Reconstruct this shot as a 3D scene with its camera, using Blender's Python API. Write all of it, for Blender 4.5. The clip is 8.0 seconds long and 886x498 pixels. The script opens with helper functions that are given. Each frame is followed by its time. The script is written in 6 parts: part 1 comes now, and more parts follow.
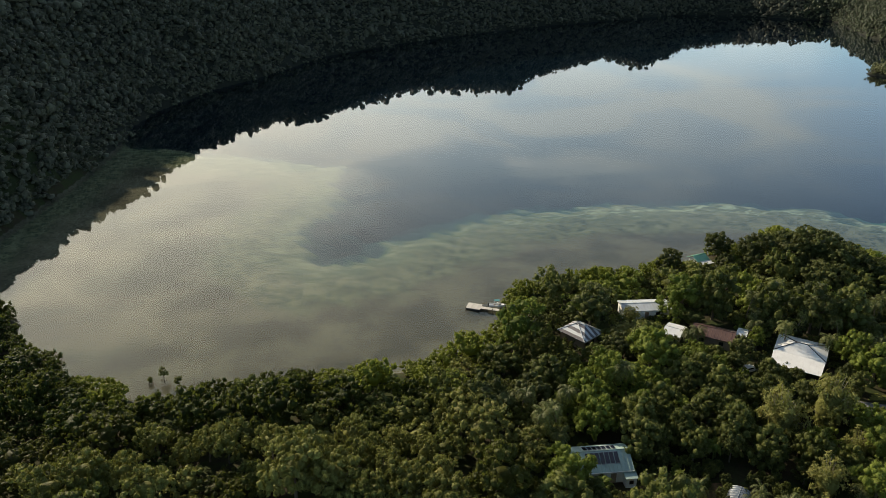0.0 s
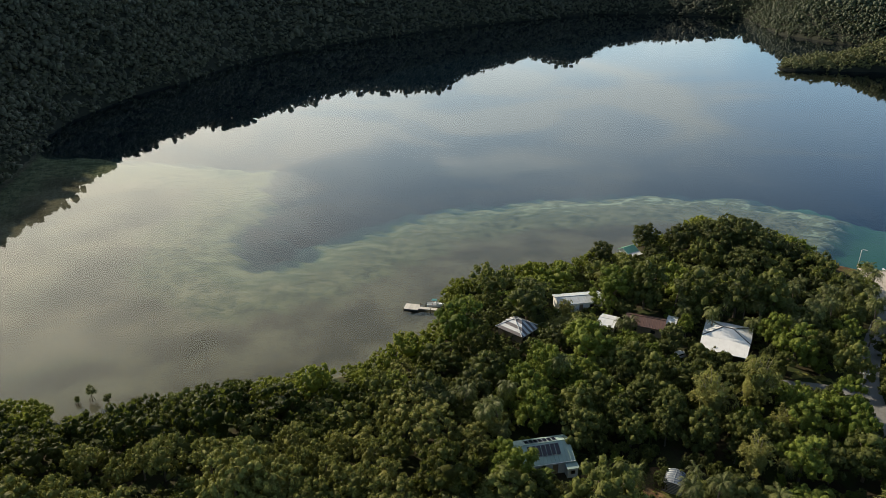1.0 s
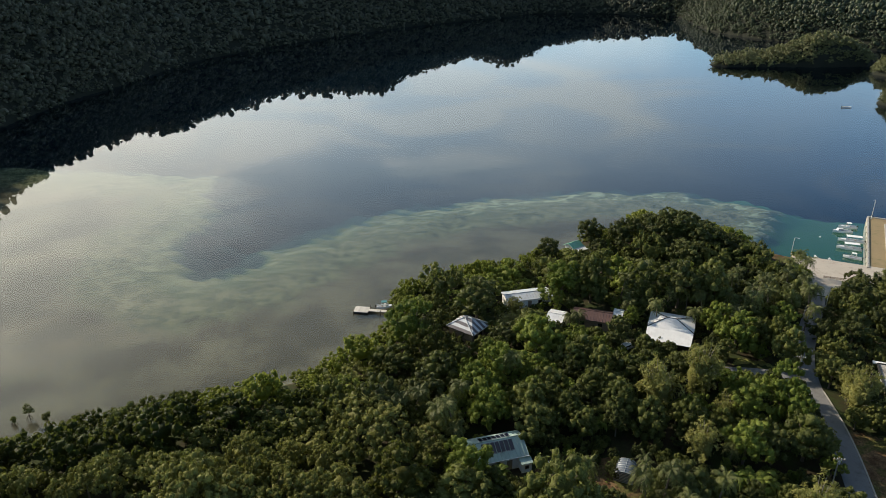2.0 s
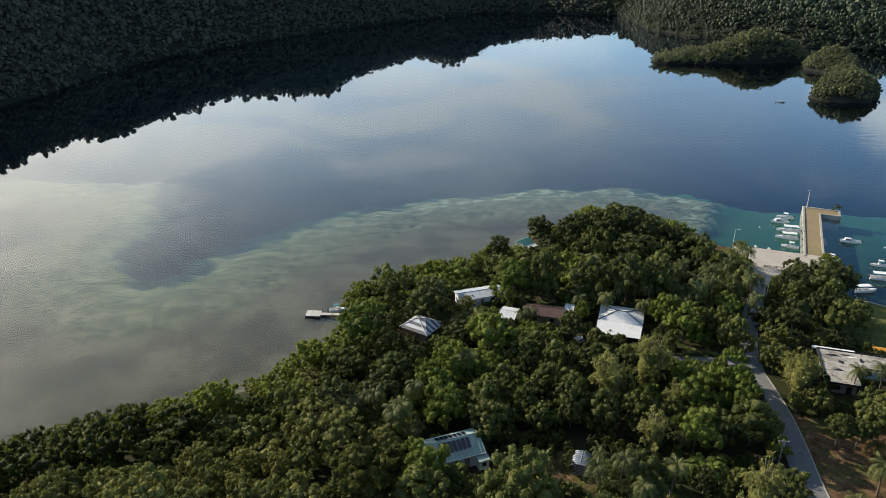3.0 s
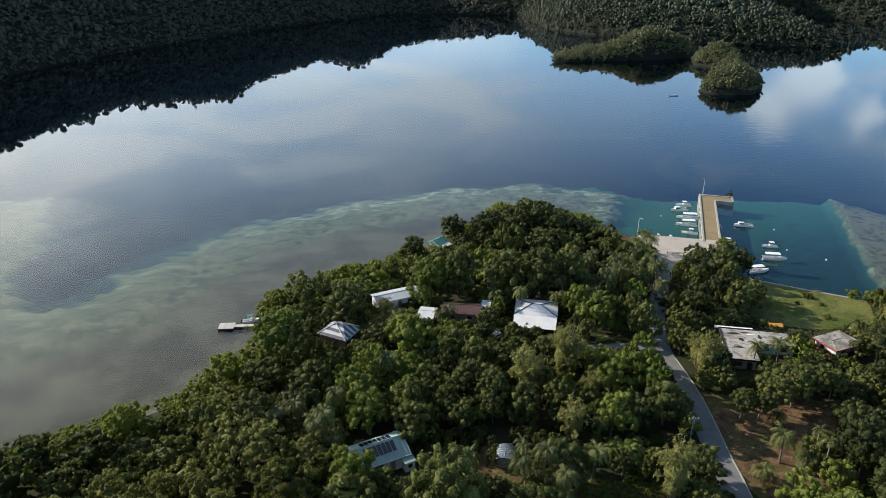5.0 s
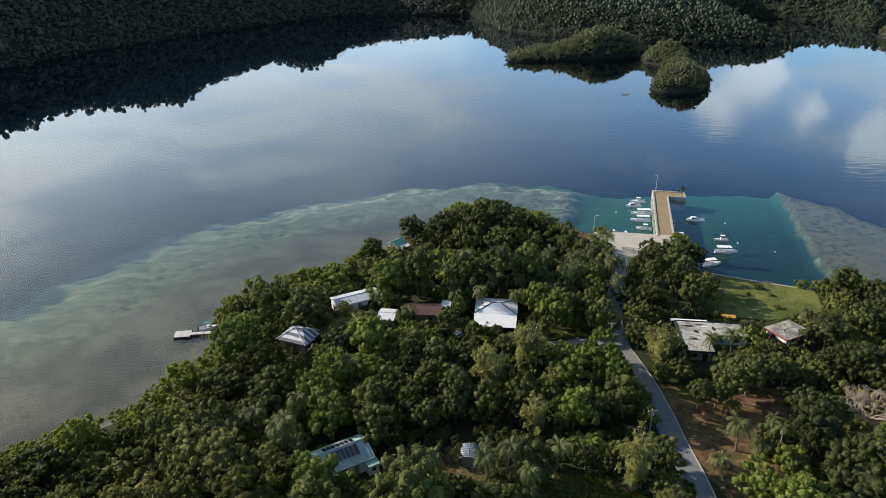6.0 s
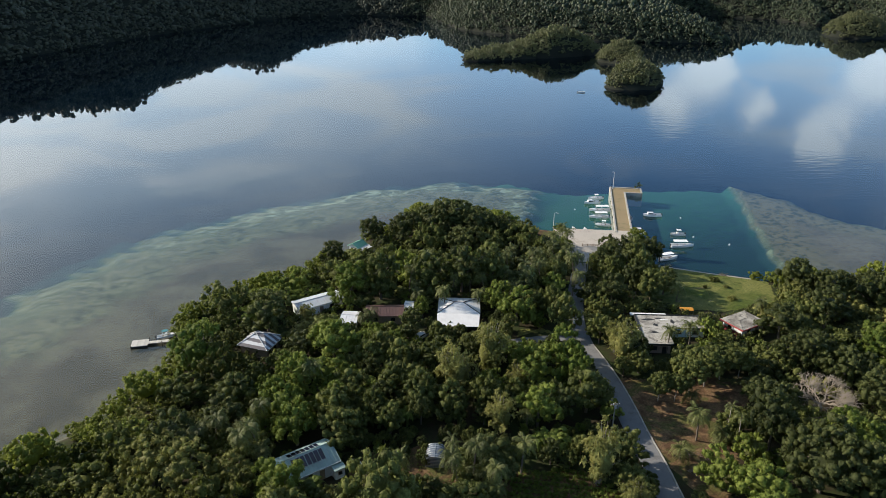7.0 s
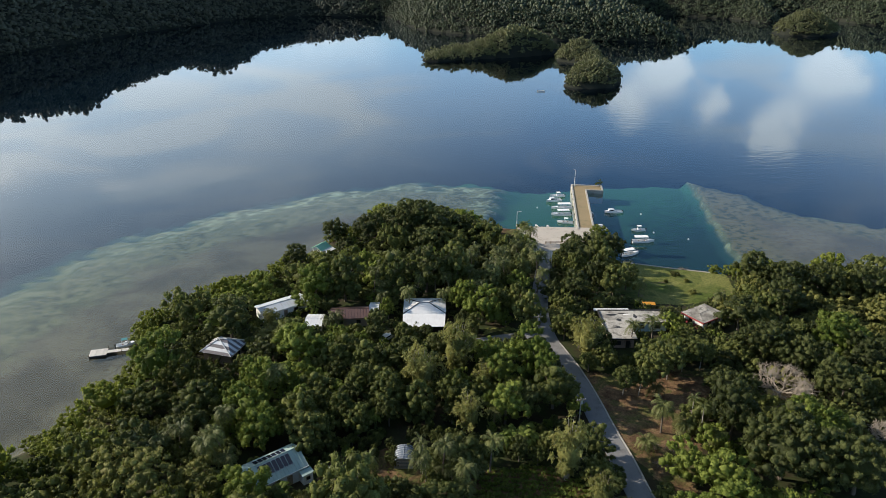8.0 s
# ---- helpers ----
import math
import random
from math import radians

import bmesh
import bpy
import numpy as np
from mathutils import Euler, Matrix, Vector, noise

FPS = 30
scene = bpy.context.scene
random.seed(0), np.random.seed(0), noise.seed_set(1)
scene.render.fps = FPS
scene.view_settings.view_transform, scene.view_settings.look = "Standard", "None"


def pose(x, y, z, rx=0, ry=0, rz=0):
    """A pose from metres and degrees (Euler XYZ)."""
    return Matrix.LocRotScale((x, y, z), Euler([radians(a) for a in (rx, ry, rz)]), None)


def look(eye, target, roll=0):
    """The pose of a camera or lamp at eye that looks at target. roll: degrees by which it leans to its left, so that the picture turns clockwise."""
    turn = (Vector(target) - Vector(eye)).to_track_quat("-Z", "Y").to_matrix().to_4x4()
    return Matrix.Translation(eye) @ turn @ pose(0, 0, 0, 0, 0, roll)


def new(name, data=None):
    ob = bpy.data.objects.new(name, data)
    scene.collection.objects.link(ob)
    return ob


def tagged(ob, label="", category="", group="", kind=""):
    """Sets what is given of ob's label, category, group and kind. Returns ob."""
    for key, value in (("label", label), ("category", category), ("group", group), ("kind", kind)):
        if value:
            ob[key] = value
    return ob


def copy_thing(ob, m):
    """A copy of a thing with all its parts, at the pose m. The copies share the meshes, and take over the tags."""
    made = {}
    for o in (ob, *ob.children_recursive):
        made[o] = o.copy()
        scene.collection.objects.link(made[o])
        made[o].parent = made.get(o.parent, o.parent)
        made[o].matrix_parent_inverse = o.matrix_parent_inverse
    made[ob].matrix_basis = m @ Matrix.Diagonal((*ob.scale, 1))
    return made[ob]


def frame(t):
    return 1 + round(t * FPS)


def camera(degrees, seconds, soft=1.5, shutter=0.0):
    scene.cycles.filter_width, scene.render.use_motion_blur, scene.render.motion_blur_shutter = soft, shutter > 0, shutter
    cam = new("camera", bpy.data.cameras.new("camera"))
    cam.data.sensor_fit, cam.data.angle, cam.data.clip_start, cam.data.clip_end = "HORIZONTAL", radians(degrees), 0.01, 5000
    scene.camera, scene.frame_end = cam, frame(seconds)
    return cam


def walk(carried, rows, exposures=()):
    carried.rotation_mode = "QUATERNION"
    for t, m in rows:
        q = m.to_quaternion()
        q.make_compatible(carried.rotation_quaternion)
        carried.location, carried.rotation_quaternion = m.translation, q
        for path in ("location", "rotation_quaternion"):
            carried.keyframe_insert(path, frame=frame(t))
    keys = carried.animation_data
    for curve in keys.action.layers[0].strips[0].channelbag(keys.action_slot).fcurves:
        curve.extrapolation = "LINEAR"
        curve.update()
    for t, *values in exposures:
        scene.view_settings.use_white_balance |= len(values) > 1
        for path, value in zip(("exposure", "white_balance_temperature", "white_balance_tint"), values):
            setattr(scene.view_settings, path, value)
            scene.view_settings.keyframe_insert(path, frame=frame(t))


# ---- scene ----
cam = camera(64.24, 8.0, soft=0.55)
PATH = [
    (0.0, 0.00, 0.00, 95.00, 66.522, -0.011, -0.000),
    (0.5, 0.03, 0.06, 94.97, 66.568, 0.051, -2.909),
    (1.0, 0.06, 0.12, 94.93, 66.567, -0.019, -5.673),
    (1.5, 0.10, 0.17, 94.90, 66.596, -0.003, -8.004),
    (3.0, 0.19, 0.35, 94.80, 66.629, 0.002, -14.547),
    (3.5, 0.22, 0.40, 94.76, 66.660, -0.002, -16.457),
    (4.0, 0.25, 0.46, 94.73, 66.665, -0.029, -18.375),
    (4.5, 0.29, 0.52, 94.69, 66.708, 0.014, -20.211),
    (6.0, 0.38, 0.69, 94.59, 66.799, -0.019, -25.674),
    (6.5, 0.41, 0.75, 94.56, 66.823, 0.005, -27.354),
    (7.0, 0.45, 0.81, 94.52, 66.826, 0.012, -29.093),
    (7.5, 0.48, 0.87, 94.49, 66.849, -0.005, -30.568),
    (8.0, 0.51, 0.92, 94.45, 66.845, 0.002, -32.243),
]
walk(cam, [(t, pose(*p)) for t, *p in PATH], exposures=[(0.0, 0.25, 7000.0, 10.5), (3.0, 0.29, 6250.0, 12.5), (5.0, 0.35, 6030.0, 13.5), (8.0, 0.41, 6130.0, 13.5)])

# ---- world, sun ----
SUN_AZ = radians(43)      # to the left of +y
SUN_EL = radians(26.3)
SUN_DIR = Vector((-math.sin(SUN_AZ) * math.cos(SUN_EL), math.cos(SUN_AZ) * math.cos(SUN_EL), math.sin(SUN_EL)))
sun = new("sun", bpy.data.lights.new("sun", "SUN"))
sun.data.energy, sun.data.angle, sun.data.color = 5.0, radians(0.6), (1.0, 0.89, 0.70)
sun.matrix_world = look(SUN_DIR * 300, (0, 0, 0))


class Nodes:
    """Short hand for building a node tree."""

    def __init__(self, tree):
        self.tree = tree
        tree.nodes.clear()

    def add(self, kind, **values):
        n = self.tree.nodes.new(kind)
        for key, value in values.items():
            if key in n.inputs:
                self.put(n, key, value)
            elif key == "blend":
                n.blend_type = value
            elif key == "op":
                n.operation = value
            elif key == "kind":
                n.data_type = value
            elif key == "dims":
                n.noise_dimensions = value
            elif key == "clamp":
                n.clamp_factor = value
        return n

    def put(self, n, key, value):
        if isinstance(value, bpy.types.NodeSocket):
            self.tree.links.new(value, n.inputs[key])
        else:
            n.inputs[key].default_value = value

    def math(self, op, a, b=0.0, c=0.0, clamp=False):
        n = self.tree.nodes.new("ShaderNodeMath")
        n.operation, n.use_clamp = op, clamp
        for k, v in enumerate((a, b, c)):
            self.put(n, k, v)
        return n.outputs[0]

    def mix(self, f, a, b, blend="MIX"):
        n = self.tree.nodes.new("ShaderNodeMix")
        n.data_type, n.blend_type = "RGBA", blend
        self.put(n, 0, f)
        for k, v in ((6, a), (7, b)):
            self.put(n, k, (*v, 1.0) if isinstance(v, tuple) and len(v) == 3 else v)
        return n.outputs[2]

    def noise(self, vector, scale, detail=3.0, rough=0.55, distort=0.0):
        n = self.tree.nodes.new("ShaderNodeTexNoise")
        self.put(n, "Vector", vector)
        for key, v in (("Scale", scale), ("Detail", detail), ("Roughness", rough), ("Distortion", distort)):
            self.put(n, key, v)
        return n.outputs["Fac"]

    def ramp(self, f, stops, smooth=False):
        n = self.tree.nodes.new("ShaderNodeValToRGB")
        self.put(n, 0, f)
        n.color_ramp.interpolation = "EASE" if smooth else "LINEAR"
        els = n.color_ramp.elements
        while len(els) < len(stops):
            els.new(0.5)
        for e, (p, col) in zip(els, stops):
            e.position = p
            e.color = (*col, 1.0) if isinstance(col, tuple) else (col, col, col, 1.0)
        return n.outputs[0]

    def span(self, v, a, b, c=0.0, d=1.0):
        n = self.tree.nodes.new("ShaderNodeMapRange")
        n.interpolation_type = "SMOOTHSTEP"
        for k, x in enumerate((v, a, b, c, d)):
            self.put(n, k, x)
        return n.outputs[0]


def build_world():
    world = bpy.data.worlds.new("world")
    world.use_nodes = True
    scene.world = world
    g = Nodes(world.node_tree)
    sky = g.tree.nodes.new("ShaderNodeTexSky")
    sky.sky_type, sky.sun_disc = "NISHITA", False
    sky.sun_elevation, sky.sun_rotation = SUN_EL, -SUN_AZ
    sky.air_density, sky.dust_density, sky.ozone_density = 1.0, 0.6, 1.5
    way = g.tree.nodes.new("ShaderNodeTexCoord").outputs["Generated"]
    sep = g.add("ShaderNodeSeparateXYZ", Vector=way)
    bearing = g.math("MULTIPLY", g.math("ARCTAN2", g.math("MULTIPLY", sep.outputs[0], -1.0), sep.outputs[1]), 57.3)
    lift = g.math("MULTIPLY", g.math("ARCSINE", sep.outputs[2]), 57.3)
    # ragged edges for everything in the air
    ragged = g.noise(way, 5.0, 5.0, 0.6)
    soft = g.noise(way, 2.2, 2.0, 0.5)
    shift = g.math("MULTIPLY", g.math("SUBTRACT", ragged, 0.5), 7.0)
    b1 = g.math("ADD", bearing, g.math("MULTIPLY", shift, 1.6))
    l1 = g.math("ADD", lift, shift)

    def bank(at, up, wide, tall, amount):
        u = g.math("DIVIDE", g.math("SUBTRACT", b1, at), wide)
        v = g.math("DIVIDE", g.math("SUBTRACT", l1, up), tall)
        q = g.math("ADD", g.math("MULTIPLY", u, u), g.math("MULTIPLY", v, v))
        return g.math("MULTIPLY", g.math("EXPONENT", g.math("MULTIPLY", q, -1.0)), amount)

    # cumulus banks low over the hills, thin haze on the horizon and a bright veil below the sun
    total, heap = 0.0, 0.0
    for row in VEILS:
        total = g.math("ADD", total, bank(*row))
    for row in CLOUDS:
        heap = g.math("ADD", heap, bank(*row))
    heap = g.math("MULTIPLY", g.span(g.math("ADD", heap, g.math("MULTIPLY", g.math("SUBTRACT", ragged, 0.5), 0.9)), 0.14, 0.85), 0.92)
    haze = g.math("MULTIPLY", g.math("EXPONENT", g.math("DIVIDE", g.math("MULTIPLY", g.math("MAXIMUM", lift, 0.0), -1.0), 7.0)), 0.36)
    low_sky = g.add("ShaderNodeCombineXYZ", X=g.math("MULTIPLY", bearing, 0.045), Y=g.math("ADD", g.math("MULTIPLY", lift, 0.20), g.math("MULTIPLY", bearing, 0.006)), Z=0.0).outputs[0]
    wisps = g.noise(low_sky, 1.6, 5.0, 0.55, 0.8)
    thin = g.math("ADD", g.math("MULTIPLY", g.span(soft, 0.40, 0.62), g.math("ADD", g.span(lift, 48.0, 10.0, 0.0, 0.2), g.span(lift, 46.0, 64.0, 0.0, 0.42))), g.math("MULTIPLY", g.span(wisps, 0.46, 0.70), g.span(lift, 24.0, 12.0, 0.0, 0.30)))
    total = g.math("MULTIPLY", total, g.math("ADD", 0.80, g.math("MULTIPLY", g.span(wisps, 0.34, 0.68), 0.40)))
    cover = g.math("MAXIMUM", g.math("ADD", g.math("ADD", total, thin), haze, clamp=True), heap)
    dot = g.tree.nodes.new("ShaderNodeVectorMath")
    dot.operation = "DOT_PRODUCT"
    g.put(dot, 0, way)
    dot.inputs[1].default_value = SUN_DIR
    near = g.span(dot.outputs["Value"], 0.2, 1.0)
    glow = g.span(dot.outputs["Value"], 0.62, 1.0)
    light = g.math("ADD", g.math("ADD", 8.5, g.math("MULTIPLY", heap, 3.5)), g.math("ADD", g.math("MULTIPLY", near, 7.0), g.math("MULTIPLY", glow, 7.0)))
    cloud = g.tree.nodes.new("ShaderNodeVectorMath")
    cloud.operation = "SCALE"
    g.put(cloud, 0, g.mix(glow, (0.84, 0.968, 0.99), (1.0, 0.955, 0.80)))
    g.put(cloud, "Scale", light)
    blue = g.tree.nodes.new("ShaderNodeVectorMath")
    blue.operation = "SCALE"
    g.put(blue, 0, g.mix(1.0, sky.outputs[0], g.mix(near, (0.68, 0.99, 1.19), (0.66, 1.02, 1.05)), "MULTIPLY"))
    g.put(blue, "Scale", g.span(lift, 6.0, 27.0, 1.75, 0.8))
    tint = g.mix(cover, blue.outputs[0], cloud.outputs[0])
    bg = g.add("ShaderNodeBackground", Color=tint, Strength=0.085)
    g.add("ShaderNodeOutputWorld", Surface=bg.outputs[0])


# clouds: bearing to the left of +y, height in degrees, half width, half height, thickness
VEILS = [(-50, 11.5, 11, 4.0, 0.16), (34, 18, 22, 15, 1.0), (9, 12, 14, 6.5, 0.55), (-13, 11.5, 17, 7.0, 0.72), (-2, 28, 17, 10, 0.26), (-80, 14, 14, 8, 0.4)]
CLOUDS = [(-24, 7.5, 9, 2.6, 0.42), (-12, 8.5, 9, 2.6, 0.36), (-49.5, 8.0, 2.6, 3.4, 0.9), (-45.8, 11.5, 2.4, 2.8, 0.75), (-57.5, 12.6, 2.0, 2.4, 0.95), (-60.5, 8.0, 3.2, 3.0, 0.9), (-53, 11.3, 1.3, 1.6, 0.7),
          (-42, 10.0, 1.3, 1.8, 0.5), (-30, 17, 9, 2.5, 0.25)]



build_world()


# ---- materials ----
def material(name):
    m = bpy.data.materials.new(name)
    m.use_nodes = True
    return m, Nodes(m.node_tree)


def finish(g, surface):
    g.add("ShaderNodeOutputMaterial", Surface=surface)


def bump(g, height, strength, distance):
    return g.add("ShaderNodeBump", Height=height, Strength=strength, Distance=distance).outputs[0]


def paint(name, colour, rough=0.6, metal=0.0, vary=0.25, scale=1.5, grime=(0.12, 0.10, 0.08), grime_amount=0.25, relief=0.0, vary_object=0.0):
    """A worn plain surface: two scales of tone, dirt in patches."""
    m, g = material(name)
    where = g.tree.nodes.new("ShaderNodeTexCoord").outputs["Object"]
    big, small = g.noise(where, scale * 0.35, 3.0), g.noise(where, scale * 6.0, 4.0, 0.65)
    lo = tuple(c * (1 - vary) for c in colour)
    hi = tuple(min(1.0, c * (1 + vary)) for c in colour)
    base = g.mix(g.math("ADD", g.math("MULTIPLY", big, 0.5), g.math("MULTIPLY", small, 0.5)), lo, hi)
    base = g.mix(g.math("MULTIPLY", g.span(g.noise(where, scale, 5.0, 0.7), 0.5, 0.75), grime_amount), base, grime)
    if vary_object:
        rnd = g.tree.nodes.new("ShaderNodeObjectInfo").outputs["Random"]
        hsv = g.add("ShaderNodeHueSaturation", Hue=0.5, Saturation=1.0, Value=g.math("ADD", 1.0 - vary_object, g.math("MULTIPLY", rnd, 2 * vary_object)), Color=base)
        base = hsv.outputs[0]
    b = g.add("ShaderNodeBsdfPrincipled", **{"Base Color": base, "Roughness": rough, "Metallic": metal})
    if relief:
        g.put(b, "Normal", bump(g, small, 0.6, relief))
    finish(g, b.outputs[0])
    return m


def corrugated(name, colour, rough=0.42, streak=(0.25, 0.12, 0.06), amount=0.3, pitch=0.0, stripe=None):
    """Ribbed roofing sheet, ribs along the local y axis, rust streaks down the slope."""
    m, g = material(name)
    where = g.tree.nodes.new("ShaderNodeTexCoord").outputs["Object"]
    sep = g.add("ShaderNodeSeparateXYZ", Vector=where)
    along = g.add("ShaderNodeCombineXYZ", X=g.math("MULTIPLY", sep.outputs[0], 3.0), Y=g.math("MULTIPLY", sep.outputs[1], 0.35), Z=sep.outputs[2]).outputs[0]
    rust = g.span(g.noise(along, 1.0, 5.0, 0.65), 0.52, 0.75)
    tone = g.noise(where, 0.5, 3.0)
    base = g.mix(tone, tuple(c * 0.78 for c in colour), tuple(min(1, c * 1.12) for c in colour))
    if stripe:
        saw = g.math("FRACT", g.math("MULTIPLY", sep.outputs[0], 0.62))
        band = g.math("GREATER_THAN", g.math("ADD", saw, g.math("MULTIPLY", g.noise(where, 0.6, 2.0), 0.25)), 0.62)
        base = g.mix(band, base, stripe)
    base = g.mix(g.math("MULTIPLY", rust, amount), base, streak)
    b = g.add("ShaderNodeBsdfPrincipled", **{"Base Color": base, "Roughness": rough, "Metallic": 0.0})
    finish(g, b.outputs[0])
    return m


def foliage(name, dark, light, warm=(0.13, 0.10, 0.03), glow=0.30, rough=0.5, fleck=0.12, relief=0.12, gloss=0.12, grain=1.6):
    """Leaves: tone by plant, by leaf and by place; some light passes through."""
    m, g = material(name)
    rnd = g.tree.nodes.new("ShaderNodeObjectInfo").outputs["Random"]
    leaf = g.tree.nodes.new("ShaderNodeNewGeometry").outputs["Random Per Island"]
    place = g.tree.nodes.new("ShaderNodeNewGeometry").outputs["Position"]
    tone = g.math("ADD", g.math("MULTIPLY", rnd, 0.4), g.math("MULTIPLY", g.noise(place, 0.11, 2.0), 0.6))
    tone = g.math("ADD", g.math("MULTIPLY", g.span(tone, 0.25, 0.75), 0.55), g.math("MULTIPLY", leaf, 0.45))
    base = g.mix(tone, dark, light)
    speck = g.noise(place, grain, 4.0, 0.7)
    base = g.mix(g.span(speck, 0.36, 0.66), g.mix(1.0, base, (0.74, 0.74, 0.74), "MULTIPLY"), g.mix(1.0, base, (1.24, 1.23, 1.18), "MULTIPLY"))
    old = g.math("MULTIPLY", g.span(g.noise(place, 0.8, 4.0, 0.7), 0.72 - fleck * 0.7, 0.80 - fleck * 0.7), 0.5)
    base = g.mix(old, base, warm)
    b = g.add("ShaderNodeBsdfPrincipled", **{"Base Color": base, "Roughness": rough})
    b.inputs["Specular IOR Level"].default_value = gloss
    fine = g.noise(place, 4.5, 2.0, 0.7)
    g.put(b, "Normal", bump(g, fine, 0.9, relief))
    thru = g.add("ShaderNodeBsdfTranslucent", Color=g.mix(0.5, base, (0.20, 0.24, 0.04)))
    s = g.add("ShaderNodeMixShader", Fac=glow)
    g.put(s, 1, b.outputs[0])
    g.put(s, 2, thru.outputs[0])
    finish(g, s.outputs[0])
    return m


def turf(name):
    """Uneven short grass: worn yellow patches, lush tufts, bare spots."""
    m, g = material(name)
    place = g.tree.nodes.new("ShaderNodeNewGeometry").outputs["Position"]
    broad, mid, fine = g.noise(place, 0.09, 4.0, 0.6, 0.4), g.noise(place, 0.45, 5.0, 0.65), g.noise(place, 2.6, 4.0, 0.7)
    base = g.mix(g.span(broad, 0.38, 0.62), (0.085, 0.112, 0.022), (0.185, 0.185, 0.058))
    base = g.mix(g.math("MULTIPLY", g.span(mid, 0.54, 0.70), 0.8), base, (0.052, 0.078, 0.015))
    base = g.mix(g.math("MULTIPLY", g.span(g.noise(place, 0.21, 5.0, 0.7, 0.5), 0.58, 0.68), 0.85), base, (0.20, 0.155, 0.085))
    base = g.mix(g.span(fine, 0.35, 0.68), g.mix(1.0, base, (0.66, 0.68, 0.62), "MULTIPLY"), g.mix(1.0, base, (1.3, 1.28, 1.2), "MULTIPLY"))
    b = g.add("ShaderNodeBsdfPrincipled", **{"Base Color": base, "Roughness": 0.9})
    b.inputs["Specular IOR Level"].default_value = 0.15
    g.put(b, "Normal", bump(g, g.math("ADD", fine, mid), 0.9, 0.25))
    finish(g, b.outputs[0])
    return m


def trodden(name):
    """Reddish earth with thin grass, leaf litter and tracks."""
    m, g = material(name)
    place = g.tree.nodes.new("ShaderNodeNewGeometry").outputs["Position"]
    fine, mid = g.noise(place, 2.2, 5.0, 0.7), g.noise(place, 0.38, 5.0, 0.65, 0.4)
    base = g.mix(g.span(mid, 0.36, 0.62), (0.095, 0.056, 0.032), (0.205, 0.130, 0.073))
    grass = g.math("MULTIPLY", g.span(g.noise(place, 0.16, 5.0, 0.68, 0.5), 0.46, 0.60), 0.9)
    base = g.mix(grass, base, g.mix(fine, (0.055, 0.070, 0.018), (0.135, 0.135, 0.045)))
    base = g.mix(g.math("MULTIPLY", g.span(g.noise(place, 1.0, 4.0, 0.7), 0.60, 0.70), 0.7), base, (0.045, 0.035, 0.020))
    base = g.mix(g.span(fine, 0.35, 0.68), g.mix(1.0, base, (0.70, 0.70, 0.68), "MULTIPLY"), g.mix(1.0, base, (1.25, 1.22, 1.18), "MULTIPLY"))
    b = g.add("ShaderNodeBsdfPrincipled", **{"Base Color": base, "Roughness": 0.95})
    b.inputs["Specular IOR Level"].default_value = 0.12
    g.put(b, "Normal", bump(g, g.math("ADD", fine, mid), 0.9, 0.18))
    finish(g, b.outputs[0])
    return m


def weathered(name):
    """An old concrete roof: pale sun-bleached patches, black mould spreading from its low spots."""
    m, g = material(name)
    where = g.tree.nodes.new("ShaderNodeTexCoord").outputs["Object"]
    broad, mid, fine = g.noise(where, 0.16, 4.0, 0.6, 0.6), g.noise(where, 0.6, 5.0, 0.7, 0.5), g.noise(where, 3.0, 4.0, 0.7)
    base = g.mix(g.span(broad, 0.36, 0.62), (0.20, 0.18, 0.155), (0.46, 0.43, 0.38))
    base = g.mix(g.math("MULTIPLY", g.span(mid, 0.50, 0.64), 0.75), base, (0.085, 0.078, 0.068))
    base = g.mix(g.math("MULTIPLY", g.span(g.noise(where, 1.3, 4.0, 0.7), 0.60, 0.70), 0.6), base, (0.56, 0.53, 0.48))
    base = g.mix(g.span(fine, 0.35, 0.68), g.mix(1.0, base, (0.78, 0.78, 0.77), "MULTIPLY"), g.mix(1.0, base, (1.15, 1.15, 1.14), "MULTIPLY"))
    b = g.add("ShaderNodeBsdfPrincipled", **{"Base Color": base, "Roughness": 0.92})
    finish(g, b.outputs[0])
    return m


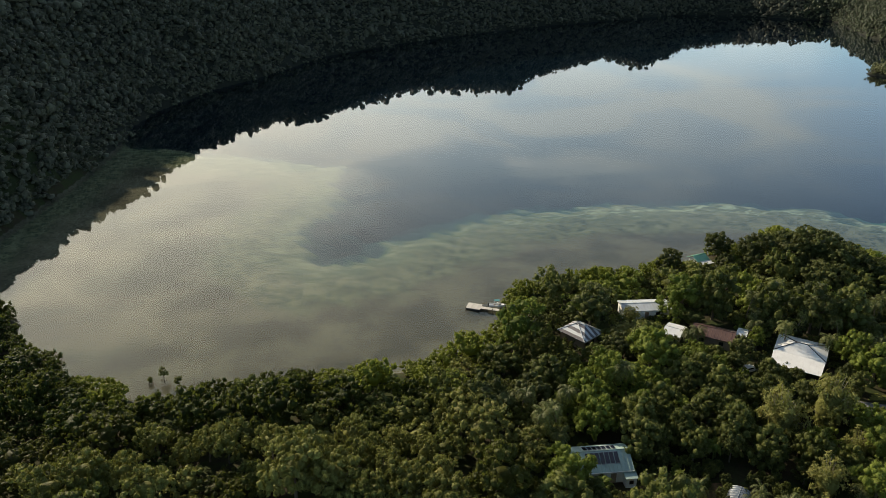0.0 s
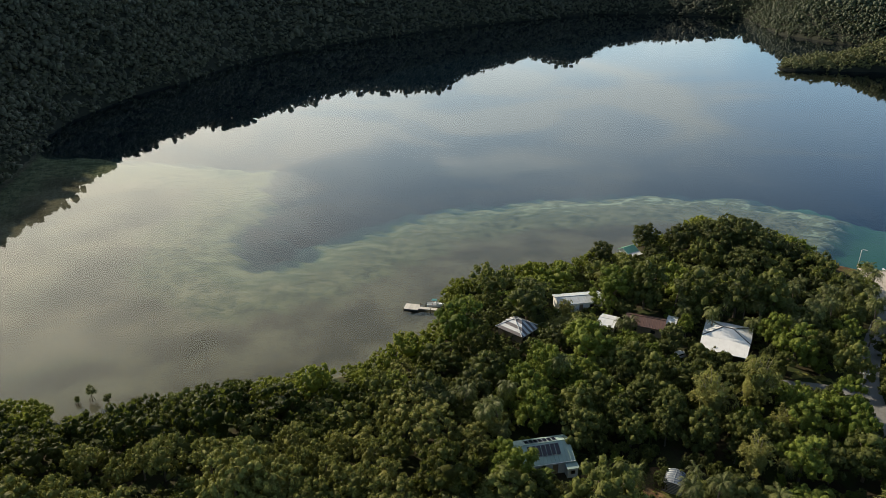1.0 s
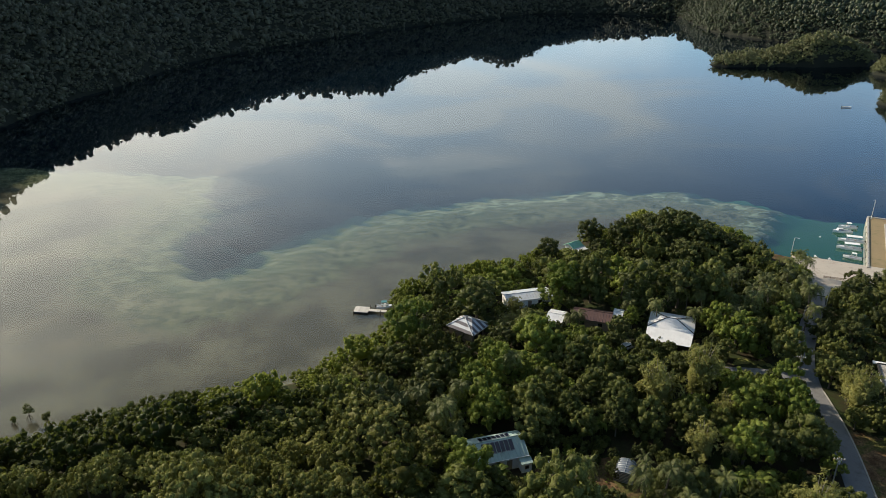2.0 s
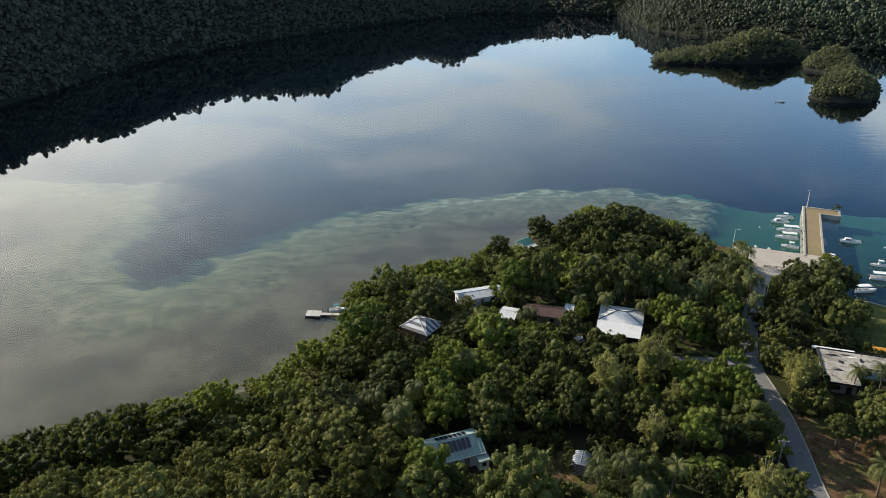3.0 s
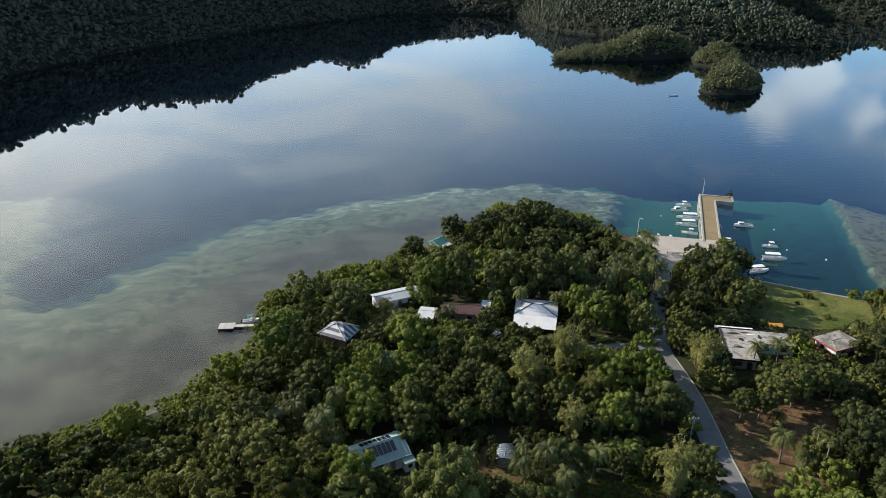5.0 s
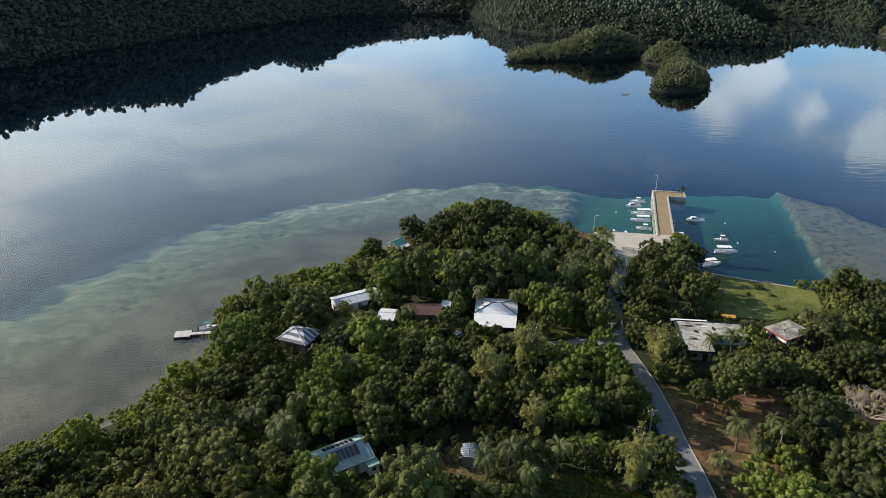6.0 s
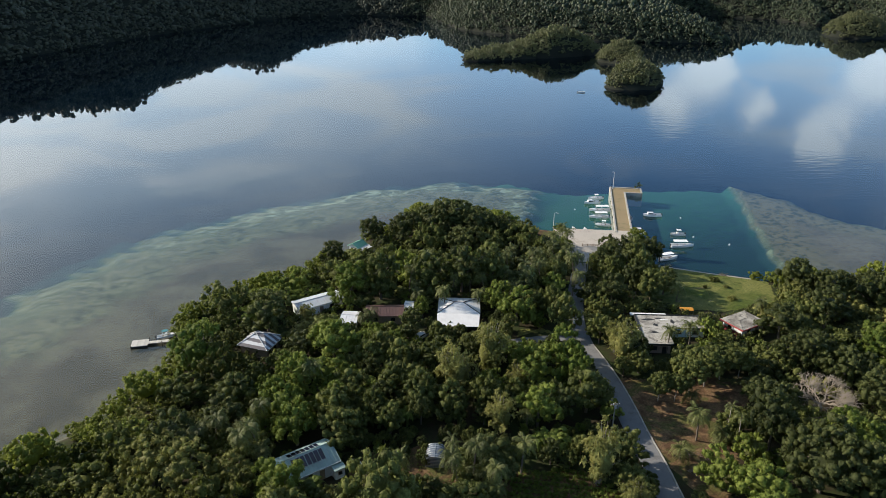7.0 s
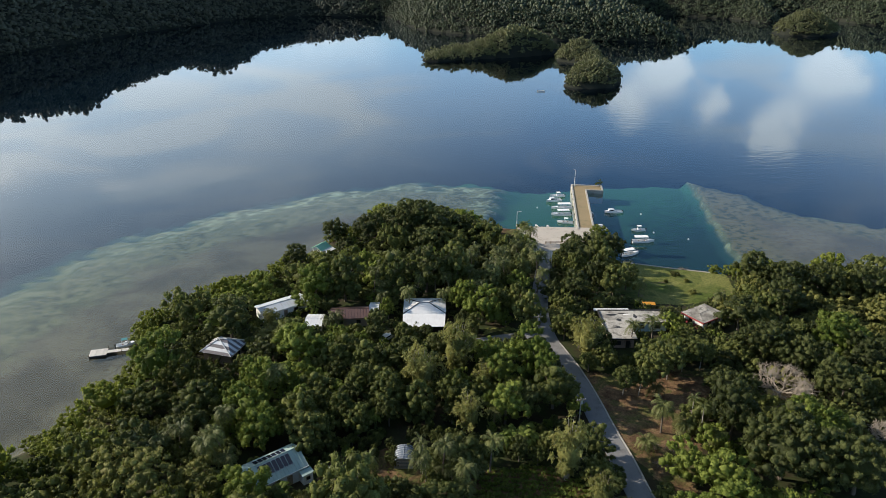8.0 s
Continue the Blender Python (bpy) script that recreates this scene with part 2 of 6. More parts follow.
def ground_material():
    """Earth, grass, lake bed: by height under the water, by patches above it."""
    m, g = material("ground")
    place = g.tree.nodes.new("ShaderNodeNewGeometry").outputs["Position"]
    sep = g.add("ShaderNodeSeparateXYZ", Vector=place)
    z = sep.outputs[2]
    fine, mid, broad = g.noise(place, 1.3, 5.0, 0.65), g.noise(place, 0.22, 4.0, 0.6), g.noise(place, 0.05, 3.0)
    soil = g.mix(fine, (0.020, 0.016, 0.010), (0.055, 0.042, 0.024))
    turf = g.mix(fine, (0.018, 0.028, 0.008), (0.050, 0.065, 0.020))
    land = g.mix(g.span(g.math("ADD", mid, g.math("MULTIPLY", broad, 0.4)), 0.55, 0.85), soil, turf)
    # the bed: mud and weed close in, pale sand and coral rubble further out, then the blue of deep water
    patch = g.noise(place, 0.42, 6.0, 0.68, 0.3)
    weed = g.mix(g.span(broad, 0.35, 0.65), (0.085, 0.075, 0.056), (0.160, 0.142, 0.104))
    weed = g.mix(g.math("MULTIPLY", g.span(g.noise(place, 0.9, 5.0, 0.7, 0.4), 0.46, 0.66), 0.6), weed, (0.04, 0.036, 0.030))
    flat = g.mix(g.span(mid, 0.35, 0.65), (0.100, 0.106, 0.068), (0.172, 0.172, 0.110))
    flat = g.mix(g.span(sep.outputs[0], 170.0, 200.0, 0.0, 0.7), flat, (0.150, 0.128, 0.078))
    flat = g.mix(g.math("MULTIPLY", g.span(patch, 0.48, 0.60), 0.8), flat, (0.035, 0.050, 0.034))
    # rubble lies in streaks along the reef's edge
    lay = g.add("ShaderNodeCombineXYZ", X=g.math("MULTIPLY", sep.outputs[0], 0.55), Y=sep.outputs[1], Z=0.0).outputs[0]
    crest = g.mix(g.span(g.noise(lay, 0.22, 5.0, 0.62, 0.4), 0.36, 0.64), (0.066, 0.082, 0.052), (0.165, 0.178, 0.110))
    crest = g.mix(g.math("MULTIPLY", g.span(g.noise(lay, 0.34, 5.0, 0.70, 0.5), 0.52, 0.62), 0.7), crest, (0.026, 0.042, 0.030))
    calm_side = g.span(sep.outputs[0], -20.0, 90.0, 0.25, 1.0)
    crest = g.mix(g.math("MULTIPLY", g.math("MULTIPLY", g.span(g.noise(lay, 0.50, 6.0, 0.72, 0.3), 0.55, 0.63), 0.75), calm_side), crest, (0.30, 0.35, 0.25))
    rim = g.math("MULTIPLY", g.span(z, -1.17, -1.245), g.span(g.noise(lay, 0.26, 5.0, 0.70, 0.6), 0.50, 0.60))
    crest = g.mix(g.math("MULTIPLY", g.math("MULTIPLY", rim, 0.6), calm_side), crest, (0.34, 0.41, 0.30))
    crest = g.mix(g.span(sep.outputs[0], 165.0, 195.0, 0.0, 0.5), crest, (0.050, 0.064, 0.040))
    bed = g.mix(g.span(z, -0.70, -0.94), weed, flat)
    bed = g.mix(g.span(g.math("ADD", z, g.math("MULTIPLY", g.math("SUBTRACT", patch, 0.5), 0.3)), -0.95, -1.12), bed, crest)
    far_off = g.math("ADD", sep.outputs[1], g.math("MULTIPLY", g.math("SUBTRACT", mid, 0.5), 60.0))
    pool = g.mix(g.span(far_off, 150.0, 205.0), (0.012, 0.036, 0.038), (0.026, 0.098, 0.068))
    pool = g.mix(g.math("MULTIPLY", g.span(g.noise(place, 0.07, 4.0, 0.6, 0.4), 0.56, 0.68), 0.3), pool, (0.010, 0.040, 0.038))
    bed = g.mix(g.math("MULTIPLY", g.span(z, -1.3, -3.0), g.span(sep.outputs[1], 300.0, 260.0)), bed, pool)
    harbour = g.math("MAXIMUM", g.span(sep.outputs[0], 150.0, 175.0), g.math("MULTIPLY", g.span(sep.outputs[1], 236.0, 214.0), g.span(sep.outputs[0], 130.0, 142.0)))
    bed = g.mix(g.span(z, -1.25, -2.9), bed, g.mix(harbour, (0.012, 0.034, 0.044), bed))
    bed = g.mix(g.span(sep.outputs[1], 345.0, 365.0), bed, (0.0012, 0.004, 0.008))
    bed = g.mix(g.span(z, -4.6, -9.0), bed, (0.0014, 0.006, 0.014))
    land = g.mix(g.span(z, 3.5, 6.0), land, g.mix(fine, (0.014, 0.020, 0.008), (0.05, 0.062, 0.024)))
    land = g.mix(g.span(sep.outputs[1], 300.0, 345.0), land, g.mix(fine, (0.012, 0.014, 0.010), (0.032, 0.034, 0.024)))  # dark rock of the far shores, shade of its undercut put into the colour
    base = g.mix(g.span(z, -0.15, 0.35), bed, land)
    b = g.add("ShaderNodeBsdfPrincipled", **{"Base Color": base, "Roughness": 0.95})
    g.put(b, "Specular IOR Level", g.span(z, -0.6, 0.3, 0.0, 0.15))
    g.put(b, "Normal", bump(g, fine, g.span(z, -0.6, 0.2, 0.0, 0.5), 0.15))
    finish(g, b.outputs[0])
    return m


def water_material():
    """Clear still water: a mirror by Fresnel over a see-through body."""
    m, g = material("water")
    place = g.tree.nodes.new("ShaderNodeNewGeometry").outputs["Position"]
    # long low ripples lying across the lagoon, in patches where the breeze touches it
    sep = g.add("ShaderNodeSeparateXYZ", Vector=place)
    ahead = g.math("ADD", g.math("MULTIPLY", sep.outputs[0], 0.40), g.math("MULTIPLY", sep.outputs[1], 0.92))
    across = g.math("SUBTRACT", g.math("MULTIPLY", sep.outputs[0], 0.92), g.math("MULTIPLY", sep.outputs[1], 0.40))
    lay = g.add("ShaderNodeCombineXYZ", X=g.math("MULTIPLY", ahead, 0.34), Y=g.math("MULTIPLY", across, 0.075), Z=0.0).outputs[0]
    calm = g.noise(place, 0.011, 2.0, 0.5)
    rip = g.math("MULTIPLY", g.noise(lay, 1.0, 2.0, 0.5), 0.8)
    open_side = g.span(sep.outputs[0], 60.0, 300.0, 0.0, 0.36)
    reach = g.span(ahead, 360.0, 520.0, 1.0, 0.12)
    normal = bump(g, rip, g.math("MULTIPLY", reach, g.math("MULTIPLY", g.span(calm, 0.30, 0.62), open_side)), 0.17)
    edge = g.add("ShaderNodeLayerWeight", Blend=0.5, Normal=normal).outputs["Facing"]
    fres = g.math("ADD", 0.03, g.math("MULTIPLY", g.math("POWER", edge, 4.6), 0.97))
    clear = g.add("ShaderNodeBsdfTransparent", Color=(0.90, 0.94, 0.90, 1))
    gloss = g.add("ShaderNodeBsdfGlossy", Color=(0.95, 0.97, 1.0, 1), Roughness=0.02, Normal=normal)
    s = g.add("ShaderNodeMixShader", Fac=fres)
    g.put(s, 1, clear.outputs[0])
    g.put(s, 2, gloss.outputs[0])
    finish(g, s.outputs[0])
    return m


GROUND, WATER = ground_material(), water_material()
LEAF_BROAD = foliage("leaf_broad", (0.036, 0.048, 0.014), (0.172, 0.185, 0.054))
LEAF_BRIGHT = foliage("leaf_bright", (0.064, 0.100, 0.018), (0.245, 0.285, 0.060), glow=0.40)
LEAF_FRINGE = foliage("leaf_fringe", (0.082, 0.102, 0.018), (0.235, 0.262, 0.050), glow=0.48)
LEAF_OLIVE = foliage("leaf_olive", (0.150, 0.155, 0.045), (0.340, 0.325, 0.110), fleck=0.25, glow=0.36)
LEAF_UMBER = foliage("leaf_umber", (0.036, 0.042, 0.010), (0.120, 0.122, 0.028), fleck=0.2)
# LEAF_SUNLIT is a paler copy: sunlight on the near western crowns put into leaf colour
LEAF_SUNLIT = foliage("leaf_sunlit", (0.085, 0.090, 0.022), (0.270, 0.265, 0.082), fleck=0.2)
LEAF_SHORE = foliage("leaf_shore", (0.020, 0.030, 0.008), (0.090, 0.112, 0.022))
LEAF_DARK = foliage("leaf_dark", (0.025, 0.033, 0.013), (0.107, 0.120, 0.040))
LEAF_PALM = foliage("leaf_palm", (0.055, 0.068, 0.018), (0.190, 0.205, 0.060), gloss=0.3)
LEAF_HILL = foliage("leaf_hill", (0.026, 0.036, 0.022), (0.090, 0.110, 0.052), glow=0.12, rough=0.5, gloss=0.22, grain=0.35, relief=0.02)
LEAF_ISLET = foliage("leaf_islet", (0.046, 0.054, 0.022), (0.150, 0.154, 0.062), glow=0.15, rough=0.5, gloss=0.24, grain=0.35, relief=0.02)
# haze over the shaded hills is put into this greyer, paler leaf colour
LEAF_HAZY = foliage("leaf_hazy", (0.048, 0.053, 0.038), (0.138, 0.140, 0.094), warm=(0.09, 0.08, 0.045), glow=0.12, gloss=0.15, grain=0.35, relief=0.02)
BARK = paint("bark", (0.16, 0.125, 0.095), 0.9, relief=0.02, scale=3)
BARK_PALE = paint("bark_pale", (0.34, 0.30, 0.25), 0.9, relief=0.02, scale=3)
CONCRETE = paint("concrete", (0.36, 0.34, 0.30), 0.85, scale=0.5, grime=(0.16, 0.14, 0.11), grime_amount=0.6, relief=0.01)
# road base is darkened to hold the tree shade lying on it
ROAD_TOP = paint("road_concrete", (0.185, 0.182, 0.18), 0.85, scale=0.4, vary=0.35, grime=(0.09, 0.085, 0.075), grime_amount=0.7, relief=0.01)
QUAY_TOP = paint("quay_concrete", (0.45, 0.40, 0.34), 0.88, scale=0.4, vary=0.3, grime=(0.22, 0.18, 0.14), grime_amount=0.6)
PIER_TOP = paint("pier_fill", (0.27, 0.20, 0.105), 0.95, scale=0.35, grime=(0.12, 0.13, 0.05), grime_amount=0.6, relief=0.03)
ROOF_SLAB = weathered("stained_roof_slab")
PLASTER = paint("plaster_white", (0.80, 0.79, 0.76), 0.8, scale=0.8, grime_amount=0.3)
WHITE_ROOF = corrugated("white_roof", (0.80, 0.80, 0.80), amount=0.12)
GREEN_ROOF = corrugated("pale_green_roof", (0.34, 0.44, 0.40), amount=0.2)
BROWN_ROOF = corrugated("brown_roof", (0.15, 0.085, 0.07), amount=0.35)
GREY_ROOF = corrugated("grey_roof", (0.50, 0.53, 0.56), amount=0.3)
SHED_ROOF = corrugated("dull_shed_roof", (0.16, 0.19, 0.23), amount=0.2)
STRIPE_ROOF = corrugated("striped_roof", (0.62, 0.64, 0.67), amount=0.25, stripe=(0.13, 0.12, 0.13))
TIMBER = paint("timber", (0.30, 0.22, 0.15), 0.8, scale=2, relief=0.01, vary_object=0.15)
DARK = paint("dark_opening", (0.02, 0.02, 0.022), 0.4)
STEEL = paint("galvanised_steel", (0.5, 0.51, 0.52), 0.45, metal=0.6, scale=2)
GEL = paint("white_gelcoat", (0.80, 0.80, 0.79), 0.25, vary=0.08, grime_amount=0.1)
CANVAS = paint("white_canvas", (0.82, 0.82, 0.80), 0.8, vary=0.08, grime_amount=0.1)
BLUE_WALL = paint("blue_wall", (0.50, 0.68, 0.85), 0.75, scale=0.8)
WARM_WALL = paint("warm_plaster", (0.46, 0.34, 0.27), 0.85, scale=0.8, grime_amount=0.5)
RED_TRIM = paint("red_trim", (0.35, 0.06, 0.06), 0.7, scale=0.8)
ORANGE = paint("orange_sheet", (0.70, 0.30, 0.03), 0.6)
GREEN_PAINT = paint("green_paint", (0.30, 0.60, 0.42), 0.55)
SOLAR = paint("solar_glass", (0.012, 0.016, 0.035), 0.12, vary=0.3, grime_amount=0.05)
RUBBER = paint("black_rubber", (0.02, 0.02, 0.02), 0.6)
EARTH = trodden("bare_earth")
GRASS = turf("mown_grass")
DECK = paint("bleached_planks", (0.56, 0.53, 0.48), 0.85, scale=2, vary_object=0.12)
TWIG = paint("dead_twigs", (0.33, 0.275, 0.215), 0.9, scale=2)
GLASS = paint("dark_glass", (0.015, 0.018, 0.02), 0.08, vary=0.1, grime_amount=0.0)
TEAL = paint("teal_canvas", (0.05, 0.22, 0.24), 0.8)


# ---- mesh helpers ----
def mesh_of(name, verts, faces, mat, smooth=False):
    me = bpy.data.meshes.new(name)
    verts = np.asarray(verts, dtype=np.float32)
    if isinstance(faces, np.ndarray):
        n, k = faces.shape
        me.vertices.add(len(verts))
        me.vertices.foreach_set("co", verts.ravel())
        me.loops.add(n * k)
        me.loops.foreach_set("vertex_index", faces.astype(np.int32).ravel())
        me.polygons.add(n)
        me.polygons.foreach_set("loop_start", np.arange(0, n * k, k, dtype=np.int32))
        me.update(calc_edges=True)
    else:
        me.from_pydata([tuple(v) for v in verts], [], faces)
    if smooth:
        me.shade_smooth()
    me.materials.append(mat)
    return me


class Shape:
    """Collects faces of one part."""

    def __init__(self):
        self.v, self.f = [], []

    def add(self, verts, faces):
        n = len(self.v)
        self.v += [tuple(p) for p in verts]
        self.f += [[n + i for i in q] for q in faces]
        return self

    def box(self, x0, x1, y0, y1, z0, z1, bevel=0.0, m=None):
        b = min(bevel, (x1 - x0) / 3, (y1 - y0) / 3, (z1 - z0) / 3)
        if b <= 0:
            p = [(x, y, z) for z in (z0, z1) for x, y in ((x0, y0), (x1, y0), (x1, y1), (x0, y1))]
            q = [(3, 2, 1, 0), (4, 5, 6, 7), (0, 1, 5, 4), (1, 2, 6, 5), (2, 3, 7, 6), (3, 0, 4, 7)]
        else:
            p, q = [], []
            for z, o in ((z0, 0), (z1 - b, 0), (z1, b)):
                p += [(x0 + o, y0 + o, z), (x1 - o, y0 + o, z), (x1 - o, y1 - o, z), (x0 + o, y1 - o, z)]
            q = [(3, 2, 1, 0), (8, 9, 10, 11)]
            for r in (0, 4):
                q += [(r + i, r + (i + 1) % 4, r + 4 + (i + 1) % 4, r + 4 + i) for i in range(4)]
        if m:
            p = [m @ Vector(a) for a in p]
        return self.add(p, q)

    def tube(self, points, radii, n=8, cap=True):
        pts = [Vector(p) for p in points]
        ring = []
        for i, p in enumerate(pts):
            d = (pts[min(i + 1, len(pts) - 1)] - pts[max(i - 1, 0)]).normalized()
            a = d.orthogonal().normalized() if abs(d.z) < 0.99 else Vector((1, 0, 0))
            a = (a - d * a.dot(d)).normalized()
            b = d.cross(a)
            for k in range(n):
                w = 2 * math.pi * k / n
                ring.append(p + (a * math.cos(w) + b * math.sin(w)) * radii[i])
        q = []
        for i in range(len(pts) - 1):
            q += [(i * n + k, i * n + (k + 1) % n, (i + 1) * n + (k + 1) % n, (i + 1) * n + k) for k in range(n)]
        if cap:
            q += [tuple(range(n))[::-1], tuple((len(pts) - 1) * n + k for k in range(n))]
        return self.add(ring, q)

    def slab(self, corners, thick):
        """A sheet through the corners, with thickness downward."""
        n = len(corners)
        low = [(x, y, z - thick) for x, y, z in corners]
        q = [tuple(range(n)), tuple(range(2 * n - 1, n - 1, -1))]
        q += [(i, n + i, n + (i + 1) % n, (i + 1) % n) for i in range(n)]
        return self.add(list(corners) + low, q)

    def loft(self, rings, close_ends=True):
        n = len(rings[0])
        p = [a for r in rings for a in r]
        q = []
        for i in range(len(rings) - 1):
            q += [(i * n + k, i * n + (k + 1) % n, (i + 1) * n + (k + 1) % n, (i + 1) * n + k) for k in range(n)]
        if close_ends:
            q += [tuple(range(n))[::-1], tuple((len(rings) - 1) * n + k for k in range(n))]
        return self.add(p, q)

    def mesh(self, name, mat, smooth=False):
        me = mesh_of(name, self.v, self.f, mat, smooth)
        bm = bmesh.new()
        bm.from_mesh(me)
        bmesh.ops.recalc_face_normals(bm, faces=bm.faces)
        bm.to_mesh(me)
        bm.free()
        return me


def part(name, shape, mat, parent, label="", smooth=False):
    me = shape.mesh(name, mat, smooth) if isinstance(shape, Shape) else shape
    ob = new(name, me)
    ob.parent = parent
    if label:
        ob["label"] = label
    return ob


def thing(name, m, label, category, group="", kind=""):
    ob = new(name)
    ob.empty_display_size = 0.3
    ob.matrix_world = m
    return tagged(ob, label, category, group, kind)


# ---- plan of the land ----
NEAR_SHORE = [(-330, 205), (-200, 196), (-124, 176), (-114, 165), (-107, 153), (-94, 148), (-88, 139), (-75, 136), (-70, 132), (-57, 131), (-51, 136),
              (-41, 138), (-30, 141), (-15, 143), (-6, 145), (1, 153), (9, 154), (13, 162), (17, 168), (17, 180), (23, 187), (35, 193),
              (48, 197), (62, 198), (70, 205), (80, 204), (88, 214), (100, 215), (110, 221), (128, 220), (137, 212), (138, 199), (143, 193)]
NEAR_EAST = [(173, 172), (176, 168), (166, 160), (157, 151), (163, 145), (172, 134), (181, 124), (196, 118), (211, 104), (226, 92),
             (270, 40), (330, -60), (330, -420), (-420, -420), (-420, 205)]
FAR_SHORE = [(-420, 225), (-260, 222), (-156, 229), (-158, 260), (-159, 293), (-165, 347), (-174, 391), (-175, 425), (-160, 498), (-136, 555),
             (-107, 655), (-48, 736), (1, 791), (115, 902), (235, 985), (330, 1050), (408, 1048), (440, 1022), (512, 971), (508, 940),
             (493, 900), (470, 820), (462, 783), (474, 725), (489, 688), (532, 617), (588, 570), (632, 536), (662, 545), (690, 620),
             (760, 760), (866, 800), (891, 731), (912, 676), (894, 603), (930, 610), (1010, 690), (1040, 640), (1008, 576), (988, 533), (996, 502), (1060, 440), (1200, 330), (1500, 250)]
FAR_BACK = [(2900, 250), (2900, 2900), (-2600, 2900), (-2600, 225)]
ISLET_LONG = [(330, 562), (341, 551), (365, 543), (389, 540), (411, 534), (438, 532), (458, 531), (478, 543), (486, 570), (460, 590), (410, 594), (352, 584)]
ISLET_PAIR = [(431, 492), (438, 483), (436, 466), (404, 440), (371, 413), (356, 397), (356, 387), (365, 379), (378, 372), (398, 382), (416, 399), (434, 424), (454, 452), (478, 486), (484, 506), (468, 523), (444, 511)]
ISLET_ROUND = [(806, 540), (789, 508), (800, 484), (828, 474), (858, 482), (874, 505), (862, 540), (834, 552)]
# each islet: its shore, the height of its low parts, the run of its slopes, its humps (place, reach, height)
ISLES = [(ISLET_LONG, 5, 14, [(432, 548, 34, 18)]), (ISLET_PAIR, 3, 9, [(388, 398, 26, 10), (470, 500, 30, 11)]), (ISLET_ROUND, 12, 22, [(832, 512, 30, 12)])]
NEAR = NEAR_SHORE + NEAR_EAST
FAR = FAR_SHORE + FAR_BACK


def inside(poly, x, y):
    """Whether points lie in a polygon."""
    hit = np.zeros(np.shape(x), bool)
    px, py = poly[-1]
    for qx, qy in poly:
        with np.errstate(divide="ignore", invalid="ignore"):
            hit ^= ((qy > y) != (py > y)) & (x < (px - qx) * (y - qy) / (py - qy + 1e-12) + qx)
        px, py = qx, qy
    return hit


def to_line(line, x, y, closed=False):
    """Distance of points from a broken line."""
    best = np.full(np.shape(x), 1e9)
    pts = list(line) + ([line[0]] if closed else [])
    for (ax, ay), (bx, by) in zip(pts, pts[1:]):
        dx, dy = bx - ax, by - ay
        t = np.clip(((x - ax) * dx + (y - ay) * dy) / (dx * dx + dy * dy + 1e-9), 0, 1)
        best = np.minimum(best, np.hypot(x - ax - t * dx, y - ay - t * dy))
    return best


def shore(poly, x, y):
    """Distance into the polygon (negative outside)."""
    return np.where(inside(poly, x, y), 1.0, -1.0) * to_line(poly, x, y, True)


def step(a, b, v):
    t = np.clip((v - a) / (b - a), 0, 1)
    return t * t * (3 - 2 * t)


def wobble(x, y, size, seed=0.0):
    """Smooth unevenness between -1 and 1."""
    a, b = x / size + seed * 3.1, y / size - seed * 1.7
    return (np.sin(a * 1.3 + 1.7 * np.sin(b * 0.9 + seed)) + np.sin(b * 1.7 + 1.3 * np.sin(a * 1.1 - seed)) + np.sin((a + b) * 2.3 + seed)) / 3


QUAY = [(150.5, 188.5), (173.6, 172), (163.5, 162.6), (150, 163.5), (141.5, 159.5), (136.5, 163), (145, 176)]

# outer edges of the reef flats, and the dredged basin beside the pier
REEF_WEST = [(-168, 200), (-168, 352), (-127, 340), (-90, 326), (-53, 315), (-47, 265), (-55, 242), (-54, 219), (-40, 203), (-26, 209), (-12, 223), (3, 237), (20, 248),
             (38, 254), (66, 260), (94, 262), (120, 262), (147, 254), (170, 232), (147, 205), (140, 180), (60, 120), (-100, 90), (-300, 150), (-300, 200)]
REEF_EAST = [(192, 124), (222, 160), (252, 196), (257, 174), (254, 148), (270, 119), (330, 60), (330, -20), (240, 40)]
BASIN = [(140, 180), (147, 205), (172, 233), (198, 224), (223, 214), (253, 196), (222, 160), (190, 120), (150, 120)]

# how steeply the skyline of the far hills climbs, by bearing (degrees to the left of +y)
# past bearing 34 the ridge is unseen, its steepness chosen to cast shade
CREST_BEARING = [-80, -62, -56, -52, -49.5, -44, -38, -32, -30.7, -29.4, -27.9, -25.5, -18.5, -15.6, -12.2, -7, -5.3, 2, 6.1, 10.3, 13.8, 20.1, 23.3, 28.2, 30.6, 33.1, 40, 90]
CREST_ANGLE = [7.0, 6.2, 6.1, 6.1, 7.6, 8.2, 8.4, 8.0, 7.4, 6.7, 6.2, 6.5, 7.2, 8.7, 8.3, 9.7, 10.8, 10.8, 11.6, 12.9, 13.1, 14.8, 16.6, 19.2, 21.1, 22.0, 25.0, 26.0]


